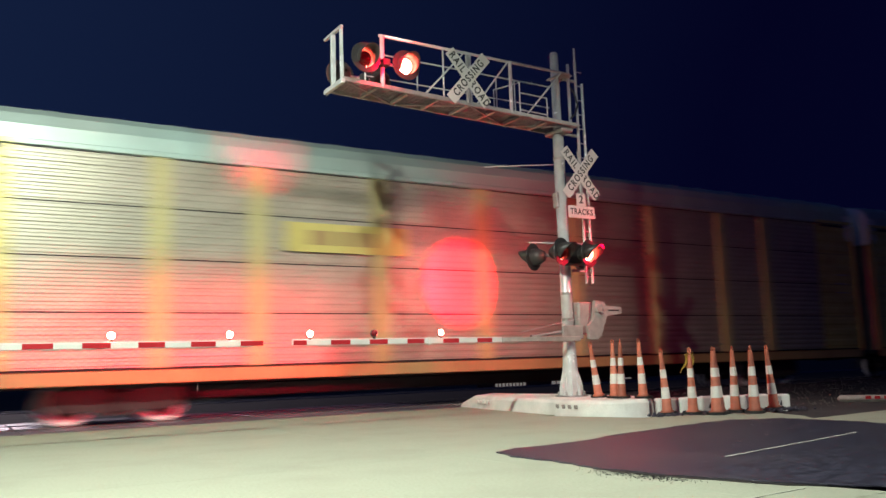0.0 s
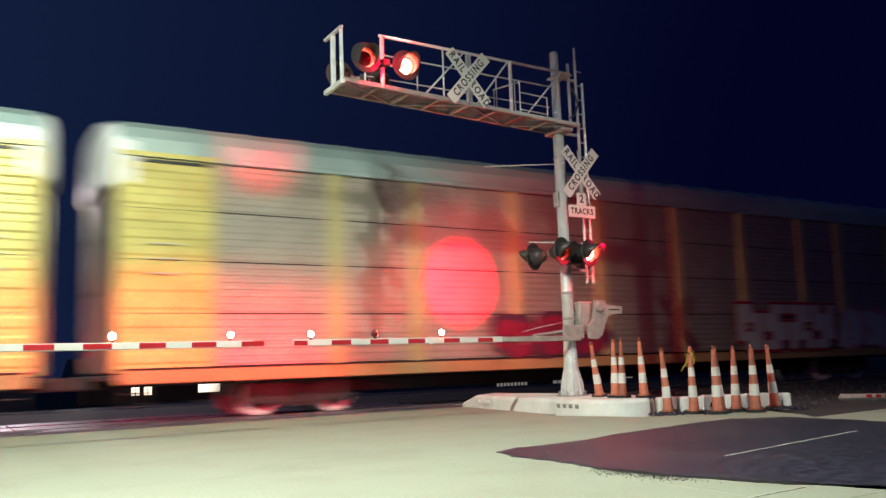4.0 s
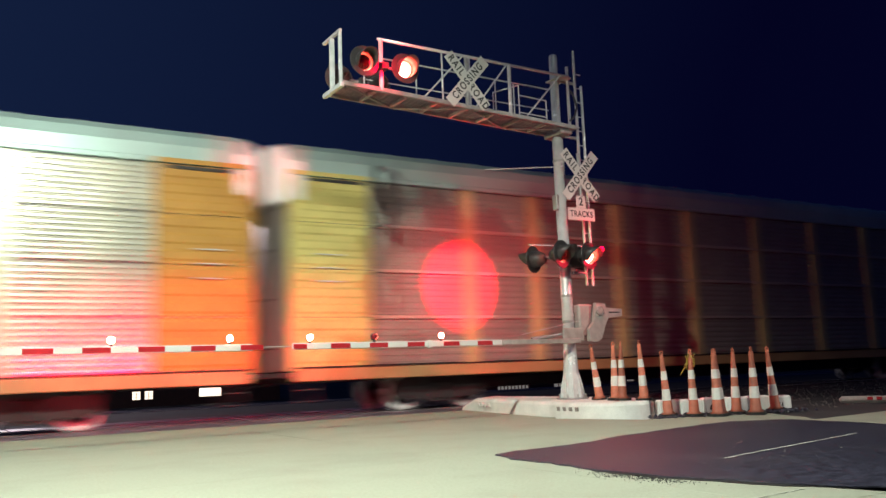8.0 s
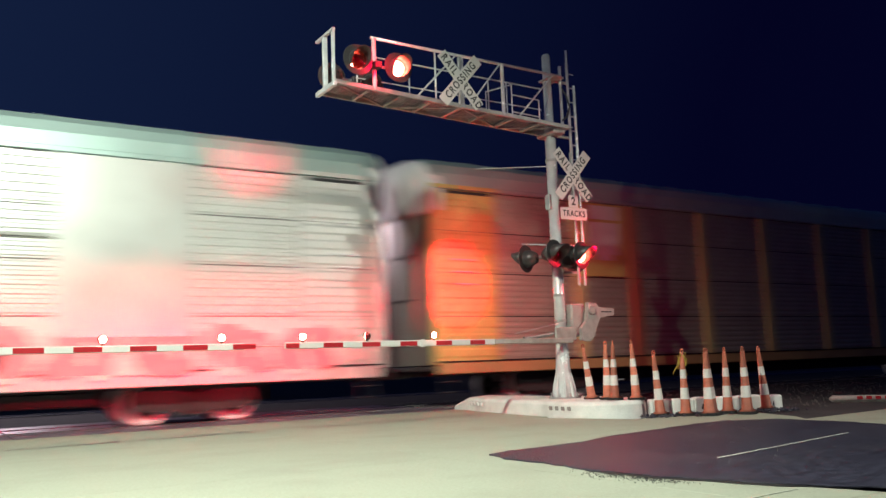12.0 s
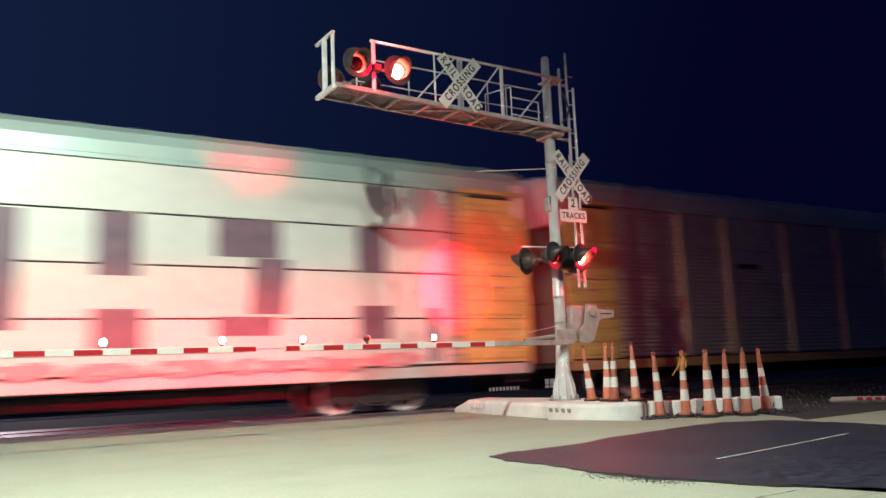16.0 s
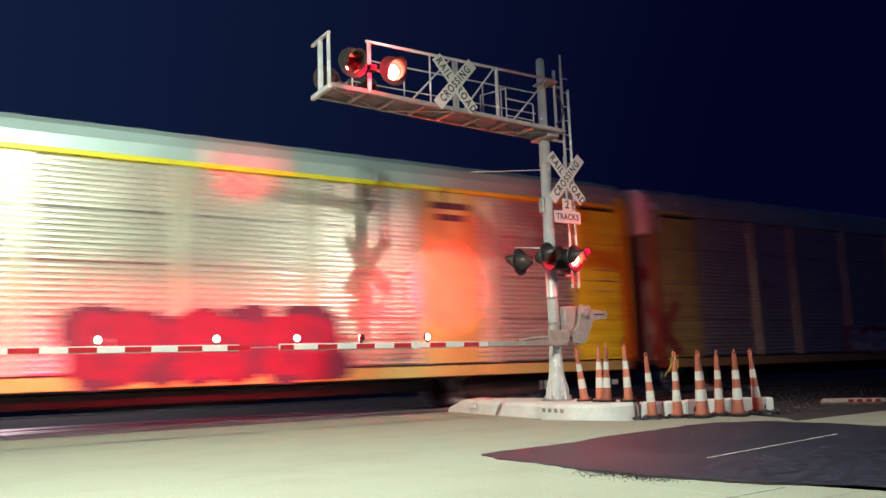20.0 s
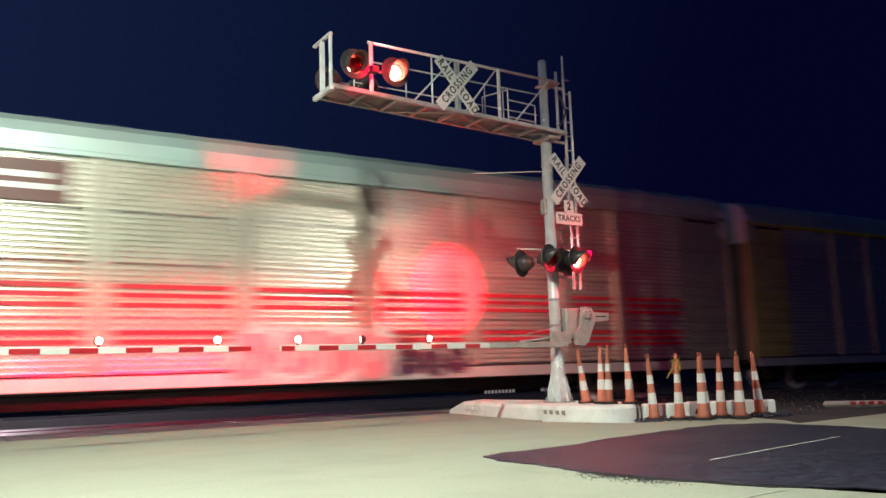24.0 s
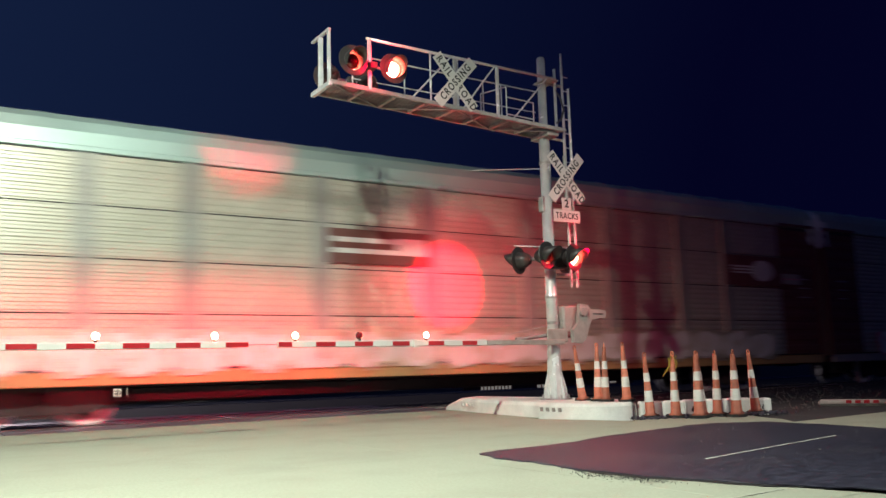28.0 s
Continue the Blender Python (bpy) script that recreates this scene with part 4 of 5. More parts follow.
cache = {}


def sheet_mesh(w, h, ribs, depth, material):
    """A sheet with level corrugations, facing -y."""
    key = (round(w, 3), round(h, 3), ribs, material.name)
    if key not in cache:
        bm = bmesh.new()
        prof = [(0, 0)]
        for k in range(ribs):
            z = h * k / ribs
            p = h / ribs
            if depth > 0.03:
                prof += [(z + p * f, -depth * d) for f, d in ((0.03, 0.0), (0.1, 0.0), (0.16, 0.85), (0.24, 1.0), (0.6, 0.95), (0.82, 0.45), (0.97, 0.0))]
            else:
                prof += [(z + p * 0.18, 0), (z + p * 0.32, -depth), (z + p * 0.72, -depth), (z + p * 0.86, 0)]
        prof.append((h, 0))
        a = [bm.verts.new((0, y, z)) for z, y in prof]
        b = [bm.verts.new((w, y, z)) for z, y in prof]
        for i in range(len(prof) - 1):
            bm.faces.new([a[i], b[i], b[i + 1], a[i + 1]])
        ba, bb, bc, bd = [bm.verts.new(p) for p in ((0, 0.02, 0), (w, 0.02, 0), (w, 0.02, h), (0, 0.02, h))]
        bm.faces.new([ba, bd, bc, bb])
        bm.faces.new([a[0], ba, bb, b[0]])
        bm.faces.new([a[-1], b[-1], bc, bd])
        me = mesh_of(bm)
        me.materials.append(material)
        cache[key] = me
    return cache[key]


def shared(key, make, material):
    if key not in cache:
        me = make()
        me = mesh_of(me) if isinstance(me, bmesh.types.BMesh) else me
        me.materials.append(material)
        cache[key] = me
    return cache[key]


def roof_mesh():
    bm = bmesh.new()
    prof = [(-1.6, 5.34), (-1.6, 5.7), (-1.53, 5.92), (-1.33, 6.08), (-0.85, 6.18), (0, 6.22), (0.85, 6.18), (1.33, 6.08), (1.53, 5.92), (1.6, 5.7), (1.6, 5.34)]
    rings = []
    stations = [(REAR, 0.03), (REAR + 0.12, 0.01), (REAR + 0.3, 0.0)]
    k = -HALF + 1.4
    while k < FRONT - 0.9:
        stations += [(k, 0.0), (k + 0.03, -0.02), (k + 0.09, -0.02), (k + 0.12, 0.0)]
        k += 1.22
    stations += [(FRONT - 0.4, 0.0), (FRONT - 0.12, 0.01), (FRONT - 0.01, 0.03)]
    for x, inset in stations:
        rings.append([bm.verts.new((x, y * (1 - inset * 0.35), 5.34 + (z - 5.34) * (1 - inset * 1.4))) for y, z in prof])
    for a, b in zip(rings, rings[1:]):
        for i in range(len(prof) - 1):
            bm.faces.new([a[i], a[i + 1], b[i + 1], b[i]])
        bm.faces.new([a[-1], a[0], b[0], b[-1]])
    bm.faces.new(rings[0])
    bm.faces.new(rings[-1])
    return bm


def end_cap_mesh():
    """The white half-dome that roofs the rounded end doors; x points outwards from the end of the side."""
    bm = bmesh.new()
    prof = [(-1.57, 4.70), (-1.61, 4.76), (-1.61, 5.2), (-1.6, 5.62), (-1.53, 5.83), (-1.33, 6.02), (-0.85, 6.13), (0, 6.17), (0.85, 6.13), (1.33, 6.02), (1.53, 5.83), (1.6, 5.62), (1.61, 5.2), (1.61, 4.76), (1.57, 4.70)]
    rings = []
    for x in (-0.34, -0.1, 0.0, 0.07, 0.14, 0.2, 0.25, 0.29, 0.32, 0.335):
        f = max(0.0, x) / (BULGE + 0.03)
        wide, high = (1 - f ** 2.4) ** 0.42 if f < 1 else 0.2, 1 - 0.2 * f ** 5
        rings.append([bm.verts.new((x, y * wide, 4.70 + (z - 4.70) * high)) for y, z in prof])
    for a, b in zip(rings, rings[1:]):
        for i in range(len(prof)):
            j = (i + 1) % len(prof)
            bm.faces.new([a[i], a[j], b[j], b[i]])
    bm.faces.new(rings[0])
    bm.faces.new(rings[-1])
    return bm


def door_point(a):
    """A point of the end doors' plan, a from -1 to 1 across, and the way it faces."""
    y = 1.5 * a
    x = (BULGE - 0.06) * (1 - abs(a) ** 2.6)
    slope = (BULGE - 0.06) * 2.6 * abs(a) ** 1.6 / 1.5 * (1 if a > 0 else -1)
    return Vector((x, y, 0)), Vector((1, slope, 0)).normalized()


def end_door_mesh():
    bm = bmesh.new()
    n = 18
    rows = []
    for i in range(n + 1):
        p, out = door_point(-1 + 2 * i / n)
        rows.append([bm.verts.new(p + out * d + Vector((0, 0, z))) for d, z in ((0, 1.0), (0, 4.69), (-0.05, 4.69), (-0.05, 1.0))])
    for a, b in zip(rows, rows[1:]):
        for i in range(4):
            bm.faces.new([a[i], a[(i + 1) % 4], b[(i + 1) % 4], b[i]])
    bm.faces.new(rows[0])
    bm.faces.new(rows[-1])
    return bm


def wheelset_mesh():
    bm = bmesh.new()
    rot = Matrix.Rotation(radians(90), 4, "X")
    for s in (-1, 1):
        m = Matrix.Translation((0, s * 0.755, 0)) @ rot
        lathe([(0.1, 0.08), (0.12, 0.06), (0.3, 0.03), (0.36, 0.065), (0.42, 0.065), (0.43, -0.04), (0.455, -0.05), (0.45, -0.07), (0.36, -0.07), (0.3, -0.02), (0.12, -0.05)] if s < 0 else [(0.12, 0.05), (0.3, 0.02), (0.36, 0.07), (0.45, 0.07), (0.455, 0.05), (0.43, 0.04), (0.42, -0.065), (0.36, -0.065), (0.3, -0.03), (0.12, -0.06), (0.1, -0.08)], 24, bm, m)
    tube((0, -1.0, 0), (0, 1.0, 0), 0.08, 10, bm)
    for f in bm.faces:
        f.material_index = 0 if all(Vector((v.co.x, v.co.z)).length > 0.29 for v in f.verts) else 1
    return bm


def truck_frame_mesh():
    bm = bmesh.new()
    for s in (-1, 1):
        y = s * 0.98
        shape = [(-1.3, 0.36), (-1.05, 0.26), (-0.5, 0.27), (-0.3, 0.18), (0.3, 0.18), (0.5, 0.27), (1.05, 0.26), (1.3, 0.36), (1.3, 0.66), (1.0, 0.78), (0.35, 0.82), (-0.35, 0.82), (-1.0, 0.78), (-1.3, 0.66)]
        f = [bm.verts.new((x, y - 0.07, z)) for x, z in shape]
        g = [bm.verts.new((x, y + 0.07, z)) for x, z in shape]
        bm.faces.new(f), bm.faces.new(g)
        for i in range(len(shape)):
            bm.faces.new([f[i], f[(i + 1) % len(shape)], g[(i + 1) % len(shape)], g[i]])
        for k in (-0.16, 0, 0.16):
            tube((k, y + s * 0.09, 0.26), (k, y + s * 0.09, 0.62), 0.055, 10, bm)
        for k in (-0.9, 0.9):
            tube((k, y - 0.12, 0.43), (k, y + 0.12, 0.43), 0.11, 12, bm)
    cbox(-0.2, 0.2, -1.05, 1.05, 0.42, 0.7, 0.02, bm)
    return bm


def plate_mesh(boxes):
    """One connected coat of paint that covers the boxes (x0, x1, z0, z1[, slant]), facing -y."""
    flat = []
    for x0, x1, z0, z1, *sk in boxes:
        sk = sk[0] if sk else 0.0
        n = 10 if sk else 1
        for i in range(n):
            d = sk * (i + 0.5) / n if sk else 0.0
            flat.append((x0 + d, x1 + d, z0 + (z1 - z0) * i / n, z0 + (z1 - z0) * (i + 1) / n))
    zs = sorted({round(z, 4) for q in flat for z in q[2:]})
    us = sorted({round(x, 4) for q in flat for x in q[:2]})
    bm, at = bmesh.new(), {}

    def vert(i, j):
        if (i, j) not in at:
            at[i, j] = bm.verts.new((us[i], 0, zs[j]))
        return at[i, j]

    for j in range(len(zs) - 1):
        zm = (zs[j] + zs[j + 1]) / 2
        row = [q for q in flat if q[2] < zm < q[3]]
        for i in range(len(us) - 1):
            xm = (us[i] + us[i + 1]) / 2
            if any(q[0] < xm < q[1] for q in row):
                bm.faces.new([vert(i, j), vert(i + 1, j), vert(i + 1, j + 1), vert(i, j + 1)])
    return bm


def blob_mesh(w, h, rng, cell=0.06):
    """A sprayed bubble shape w by h with an uneven rim and a slit or two, built of rows."""
    ph = [rng.uniform(0, 6.28) for _ in range(4)]
    am = [rng.uniform(0.03, 0.1) for _ in range(4)]
    slits = [(rng.uniform(0.25, 0.75) * w, rng.uniform(-0.35, 0.35), rng.uniform(0.1, 0.5) * h, rng.uniform(0.2, 0.45) * h) for _ in range(2)]
    lean = rng.uniform(-0.15, 0.2)
    rows, nz, nx = [], max(6, int(h / cell)), max(6, int(w / cell))
    for j in range(nz):
        z = (j + 0.5) * h / nz
        start = None
        for i in range(nx + 1):
            x = (i + 0.5) * w / nx
            e, f = (x - w / 2 - lean * (z - h / 2)) / (w * 0.5), (z - h / 2) / (h * 0.5)
            th = math.atan2(f, e)
            r = 0.93 + sum(am[k] * math.cos((k + 2) * th + ph[k]) for k in range(4))
            inside = i < nx and (abs(e) ** 3.2 + abs(f) ** 3.2) ** (1 / 3.2) < r
            if inside and any(abs(x - sx - sl * (z - sz)) < 0.05 and sz < z < sz + sh for sx, sl, sz, sh in slits):
                inside = False
            if inside and start is None:
                start = i
            elif not inside and start is not None:
                rows.append((start * w / nx, i * w / nx, j * h / nz, (j + 1) * h / nz))
                start = None
    return plate_mesh(rows)


def graffiti(car, u0, u1, z0, z1, count, fill, back=None, y=SIDE - 0.078):
    """A row of sprayed bubble shapes on the car's side from u0 to u1, counted from its rear end."""
    w = (u1 - u0) / count
    rng = random.Random(int(u0 * 100 + count))
    for k in range(count):
        if back:
            part("graffiti_ground", blob_mesh(w * 1.22, z1 - z0 + 0.2, rng, 0.08), back, car, "sprayed graffiti ground", pose(u0 - HALF + w * (k - 0.09), y - 0.0008 * (k % 3), z0 - 0.07))
        part("graffiti_shape", blob_mesh(w * 0.98, z1 - z0, rng), fill, car, "sprayed bubble shape", pose(u0 - HALF + w * k, y - 0.005 - 0.0008 * (k % 3), z0 + rng.uniform(-0.04, 0.04)))


GLYPHS = ("110111101111011", "011110111011110", "111011110111101", "101111111011110", "011111101110111")


def block_shapes(car, u0, u1, z0, z1, count, fill, back=None, start=0, slant=0.12, y=SIDE - 0.078):
    """Angular sprayed shapes in a row, wide strokes on a three by five grid, with an outline coat behind."""
    w, h = (u1 - u0) / count, z1 - z0
    for k in range(count):
        pattern = GLYPHS[(start + k) % len(GLYPHS)]
        for coat, grow, dy in ((back, 0.09, 0.0), (fill, 0.0, 0.006)):
            if coat is None:
                continue
            boxes = []
            for i, bit in enumerate(pattern):
                if bit == "1":
                    col, row = i % 3, 4 - i // 3
                    x, z = col * w * 0.31, row * h / 5
                    boxes.append((x - grow, x + w * 0.315 + grow, z - grow, z + h / 5 + grow, slant * 0.2))
            part("graffiti_shape" if dy else "graffiti_ground", plate_mesh(boxes), coat, car, "angular sprayed shape" if dy else "sprayed outline coat", pose(u0 - HALF + w * k + slant * h * 0.2, y - dy - 0.0007 * (k % 3), z0))


def bars(parent, boxes, ink, y):
    for i, (x0, x1, z0, z1) in enumerate(boxes):
        part("marking", plate_mesh([(x0, x1, z0, z1)]), ink, parent, "painted marking", pose(0, y - 0.0008 * i, 0))


def sign(car, u0, u1, z0, z1, field, marks, ink, label):
    """A painted panel with plain bars for its writing."""
    y = SIDE - 0.07
    s = part("sign_panel", cbox(u0 - HALF, u1 - HALF, -0.006, 0, z0, z1, 0.002), field, car, label, pose(0, y, 0)) if field else car
    bars(s, [(u0 - HALF + (u1 - u0) * a, u0 - HALF + (u1 - u0) * b, z0 + (z1 - z0) * c, z0 + (z1 - z0) * d) for a, b, c, d in marks], ink, -0.0075 if field else y)
    return s


def rack_car(k, sheet=STEEL_GREY, ribs=7, depth=0.016, post=KHAKI, ends=YELLOW, rail=None, seam=DARK_STEEL, sill=None, roof=ROOF, door=None, strip=None, cap=None, label=""):
    car = thing("rack_car", pose(0, TRACK_Y, 0), label, "freight car", "cars of the train")
    rail, sill, door = rail or roof, sill or SILL_TAN, door or DOOR_GREY
    if strip:
        for z in ROWS[1:4]:
            part("seam_strip", shared(("strip", strip.name), lambda: cbox(-11.9, 11.9, -1.655, -1.56, -0.04, 0.04, 0.01), strip), None, car, m=pose(0, 0, z))
    part("roof", shared(("roof", roof.name), roof_mesh, roof), None, car, "curved galvanised roof")
    part("core", shared(("core", seam.name), lambda: cbox(REAR + 0.12, FRONT - 0.12, -1.53, 1.56, 0.98, 5.36, 0.02), seam), None, car, "recessed frame behind the sheets")
    part("top_rail", shared(("rail", rail.name), lambda: cbox(REAR, FRONT, -1.645, -1.535, 5.31, 5.42, 0.015), rail), None, car)
    part("side_sill", shared(("sill", sill.name), lambda: cbox(REAR + 0.08, FRONT - 0.06, -1.63, -1.5, 0.775, 1.05, 0.02), sill), None, car)
    part("sill_lip", shared(("lip",), lambda: cbox(REAR + 0.08, FRONT - 0.06, -1.655, -1.5, 1.055, 1.075, 0.004), DARK_STEEL), None, car)
    part("centre_sill", shared(("centre",), lambda: cbox(-13.7, 13.9, -0.4, 0.4, 0.72, 0.97, 0.03), DARK_STEEL), None, car)
    part("belly_sill", shared(("belly",), lambda: cbox(-8.2, 8.2, -0.35, 0.35, 0.42, 0.715, 0.03), DARK_STEEL), None, car)
    spans = [(a, b) for a, b in zip(POSTS, POSTS[1:])]
    for a, b in spans:
        for r in range(4):
            z0, z1 = ROWS[r] + 0.014, ROWS[r + 1] - 0.014
            part("side_sheet", sheet_mesh(b - a - 0.02, z1 - z0, ribs, depth, sheet), None, car, m=pose(a - HALF + 0.01, SIDE + 0.03, z0))
    pm = shared(("post", post.name), lambda: cbox(-0.17, 0.17, -0.07, 0.06, 1.07, 5.3, 0.02), post)
    for p in POSTS[1:-1]:
        part("post", pm, None, car, m=pose(p - HALF, SIDE, 0))
    for s in (-1, 1):
        end = FRONT if s > 0 else REAR
        x0, x1 = (REAR + 0.05, POSTS[0] - HALF) if s < 0 else (POSTS[-1] - HALF + 0.02, FRONT - 0.08)
        for r in range(4):
            z0, z1 = ROWS[r] + 0.006, ROWS[r + 1] - 0.006
            part("end_sheet", sheet_mesh(x1 - x0, z1 - z0, 3, 0.02, ends), None, car, m=pose(x0, SIDE + 0.01, z0))
        flip = 0 if s > 0 else 180
        e = part("end_door", shared(("door", door.name), end_door_mesh, door), None, car, "tall rounded folding end doors", pose(end, 0, 0, 0, 0, flip))
        for k2 in range(7):
            p, out = door_point(-0.96 + 0.32 * k2)
            part("door_rib", shared(("rib", door.name), lambda: cbox(-0.012, 0.03, -0.045, 0.045, 1.03, 4.68, 0.008), door), None, e, m=Matrix.Translation(p) @ Matrix.Rotation(math.atan2(out.y, out.x), 4, "Z"))
        for z in (1.5, 2.6, 3.7):
            bm = bmesh.new()
            for k2 in range(10):
                p, out = door_point(-0.9 + 0.18 * k2)
                q, out2 = door_point(-0.9 + 0.18 * (k2 + 1))
                if k2 < 9:
                    tube(p + out * 0.045, q + out2 * 0.045, 0.014, 6, bm)
            part("door_bar", shared(("bar", z), lambda: bm, DARK_STEEL), None, e, m=pose(0, 0, z))
        part("end_post", shared(("endpost", ends.name), lambda: cbox(-0.05, 0.05, -0.06, 0.09, 1.0, 5.3, 0.02), ends), None, car, "square corner post", pose(end - s * 0.03, SIDE, 0))
        part("end_cap", shared(("cap", (cap or END_WHITE).name), end_cap_mesh, cap or END_WHITE), None, car, "arched white half-dome over the end doors", pose(end, 0, 0, 0, 0, flip))
        part("end_rail", shared(("endrail", ends.name), lambda: cbox(-0.99, 0.99, -1.652, -1.646, -0.05, 0.05, 0.002), ends), None, car, m=pose((x0 + x1) / 2, 0, 5.365))
        # thin dark strip just below the top rail of each end panel
        part("dark_strip", shared(("darkstrip",), lambda: cbox(-0.7, 0.7, -0.012, 0.012, -0.035, 0.035, 0.004), INK), None, car, m=pose(end - s * 1.1, SIDE - 0.022, 5.235))
        for k2 in range(3):
            part("grab_iron", shared(("grab", ends.name), lambda: cbox(-0.3, 0.3, -0.03, 0.0, -0.012, 0.012, 0.005), GALV), None, car, m=pose(end - s * 0.9, SIDE - 0.03, 2.95 + 0.3 * k2))
        part("coupler", shared(("coupler",), lambda: cbox(-0.4, 0.4, -0.13, 0.13, 0.68, 0.95, 0.04), DARK_STEEL), None, car, m=pose(end + s * 0.3, 0, 0))
        part("end_platform", shared(("platform",), lambda: cbox(-0.25, 0.25, -1.5, 1.5, 0.86, 0.97, 0.02), DARK_STEEL), None, car, m=pose(end + s * 0.02, 0, 0))
        st = bmesh.new()
        for k2 in range(2):
            tube((-0.2, 0, 0.35 + 0.25 * k2), (0.2, 0, 0.35 + 0.25 * k2), 0.015, 6, st)
        for k2 in (-0.2, 0.2):
            tube((k2, 0, 0.33), (k2, 0, 0.78), 0.015, 6, st)
        part("step", shared(("step",), lambda: st, DARK_STEEL), None, car, m=pose(end - s * 0.4, -1.55, 0))
        tr = part("truck", shared(("truck",), truck_frame_mesh, DARK_STEEL), None, car, "black cast wheel truck", pose(s * 9.92, 0, 0))
        for ax in (-0.9, 0.9):
            wm = shared(("wheels",), wheelset_mesh, WHEEL_STEEL)
            if len(wm.materials) < 2:
                wm.materials.append(DARK_STEEL)
            ws = part("wheelset", wm, None, tr, "steel wheels on an axle", pose(ax, 0, 0.43))
            WHEELS.append((ws, k, s * 9.92 + ax, ax))
    TRAIN.append((car, k))
    return car


TRAIN, WHEELS = [], []
SHIELD = [(0.14, 0.86, 0.78, 0.97), (0.14, 0.86, 0.45, 0.74), (0.2, 0.8, 0.3, 0.46), (0.32, 0.68, 0.22, 0.31)]
WORDS = [(0.0, 0.9, 0.82, 0.95), (0.05, 1.0, 0.56, 0.68), (0.25, 0.95, 0.3, 0.42), (0.4, 1.0, 0.05, 0.16)]

GREY_LABEL = "tall grey corrugated rack car with yellow posts and ends"
c = rack_car(-1, label=GREY_LABEL)
c = rack_car(0, label="grey rack car with yellow posts and yellow lettered panel")
sign(c, 7.37, 10.37, 3.5, 4.15, YELLOW, [(0.18, 0.36, 0.25, 0.75), (0.41, 0.52, 0.25, 0.75), (0.56, 0.72, 0.25, 0.75)], SILL_TAN, "faded yellow panel with tan bars")
c = rack_car(1, label="grey rack car with yellow ends and pink graffiti along its foot")
sign(c, 7.42, 9.86, 3.5, 4.15, None, WORDS, INK, "")
graffiti(c, 2.6, 10.0, 0.84, 2.12, 9, PAINT_WHITE, PAINT_PINK)
graffiti(c, 10.1, 14.4, 0.84, 2.0, 7, PAINT_PINK, PAINT_WHITE)
graffiti(c, 14.5, 20.2, 0.84, 2.05, 8, PAINT_WHITE, PAINT_PINK)
graffiti(c, 20.3, 26.4, 0.84, 1.95, 10, PAINT_PINK, PALE_YELLOW)
c = rack_car(2, label="grey rack car with yellow ends and large white graffiti")
block_shapes(c, 17.79, 22.68, 1.08, 2.47, 4, PAINT_WHITE, PAINT_RED)
graffiti(c, 22.88, 25.62, 1.05, 2.3, 2, PAINT_WHITE, PAINT_PINK)
graffiti(c, 8.95, 12.61, 1.1, 2.1, 3, PAINT_MAGENTA, PAINT_PURPLE)
c = rack_car(3, sheet=STEEL_BRIGHT, ribs=9, depth=0.045, seam=STEEL_BRIGHT, post=PALE_YELLOW, ends=YELLOW, sill=SILL_TAN, label="bright corrugated steel rack car with yellow ends")
graffiti(c, 7.32, 10.58, 1.1, 1.9, 3, PAINT_PINK)
sign(c, 8.34, 9.15, 3.75, 4.05, SIGN_RED, [(0.1, 0.9, 0.4, 0.6)], PAINT_WHITE, "small red panel")
c = rack_car(4, sheet=STEEL_DULL, strip=CREAM, sill=SILL_TAN, label="grey rack car with pale seams and yellow posts")
c = rack_car(5, sheet=STEEL_BRIGHT, ribs=9, depth=0.045, seam=STEEL_BRIGHT, post=PALE_YELLOW, ends=ORANGE_PAINT, sill=SILL_TAN, label="bright corrugated steel rack car with orange ends")
sign(c, 18.51, 21.15, 3.3, 3.6, None, [(0, 1, 0.4, 0.7)], INK, "")
c = rack_car(6, sill=SILL_TAN, label="grey rack car with dark seams and a yellow logo panel")
sign(c, 4.83, 6.46, 3.25, 5.28, YELLOW, SHIELD, PAINT_WHITE, "yellow panel with a white shield shape")
c = rack_car(7, sheet=WHITE_SHEET, ribs=6, depth=0.024, seam=GREY_POST, post=WHITE_SHEET, ends=WHITE_SHEET, sill=WHITE_SHEET, label="white rack car with pink graffiti along its foot")
graffiti(c, 3.05, 26.95, 1.0, 2.0, 16, PAINT_PINK, PAINT_WHITE)
graffiti(c, 12.2, 20.34, 1.0, 1.7, 6, PAINT_RED)
sign(c, 18.71, 21.15, 3.58, 3.8, None, [(0, 1, 0.3, 0.55), (0.0, 0.55, 0.5, 0.75)], GREY_POST, "")
part("side_panel", cbox(21.3 - HALF, 23.74 - HALF, -0.012, 0, 1.75, 5.28, 0.004), WHITE_SHEET, c, "broad plain white panel", pose(0, SIDE - 0.074, 0))
c = rack_car(8, sheet=STEEL_BRIGHT, ribs=9, depth=0.045, seam=STEEL_BRIGHT, post=PALE_YELLOW, ends=YELLOW, sill=SILL_TAN, label="bright corrugated steel rack car with faded posts, yellow ends")
sign(c, 7.02, 8.13, 3.6, 3.95, None, [(0, 1, 0.3, 0.7)], INK, "")
c = rack_car(9, sill=WHITE_SHEET, label="grey rack car covered with huge white graffiti shapes")
for r in range(4):
    part("graffiti_ground", plate_mesh([(6.86 - HALF, 25.62 - HALF, ROWS[r] + 0.02, ROWS[r + 1] - 0.02)]), PAINT_WHITE, c, "huge white sprayed shapes", pose(0, SIDE - 0.078, 0))
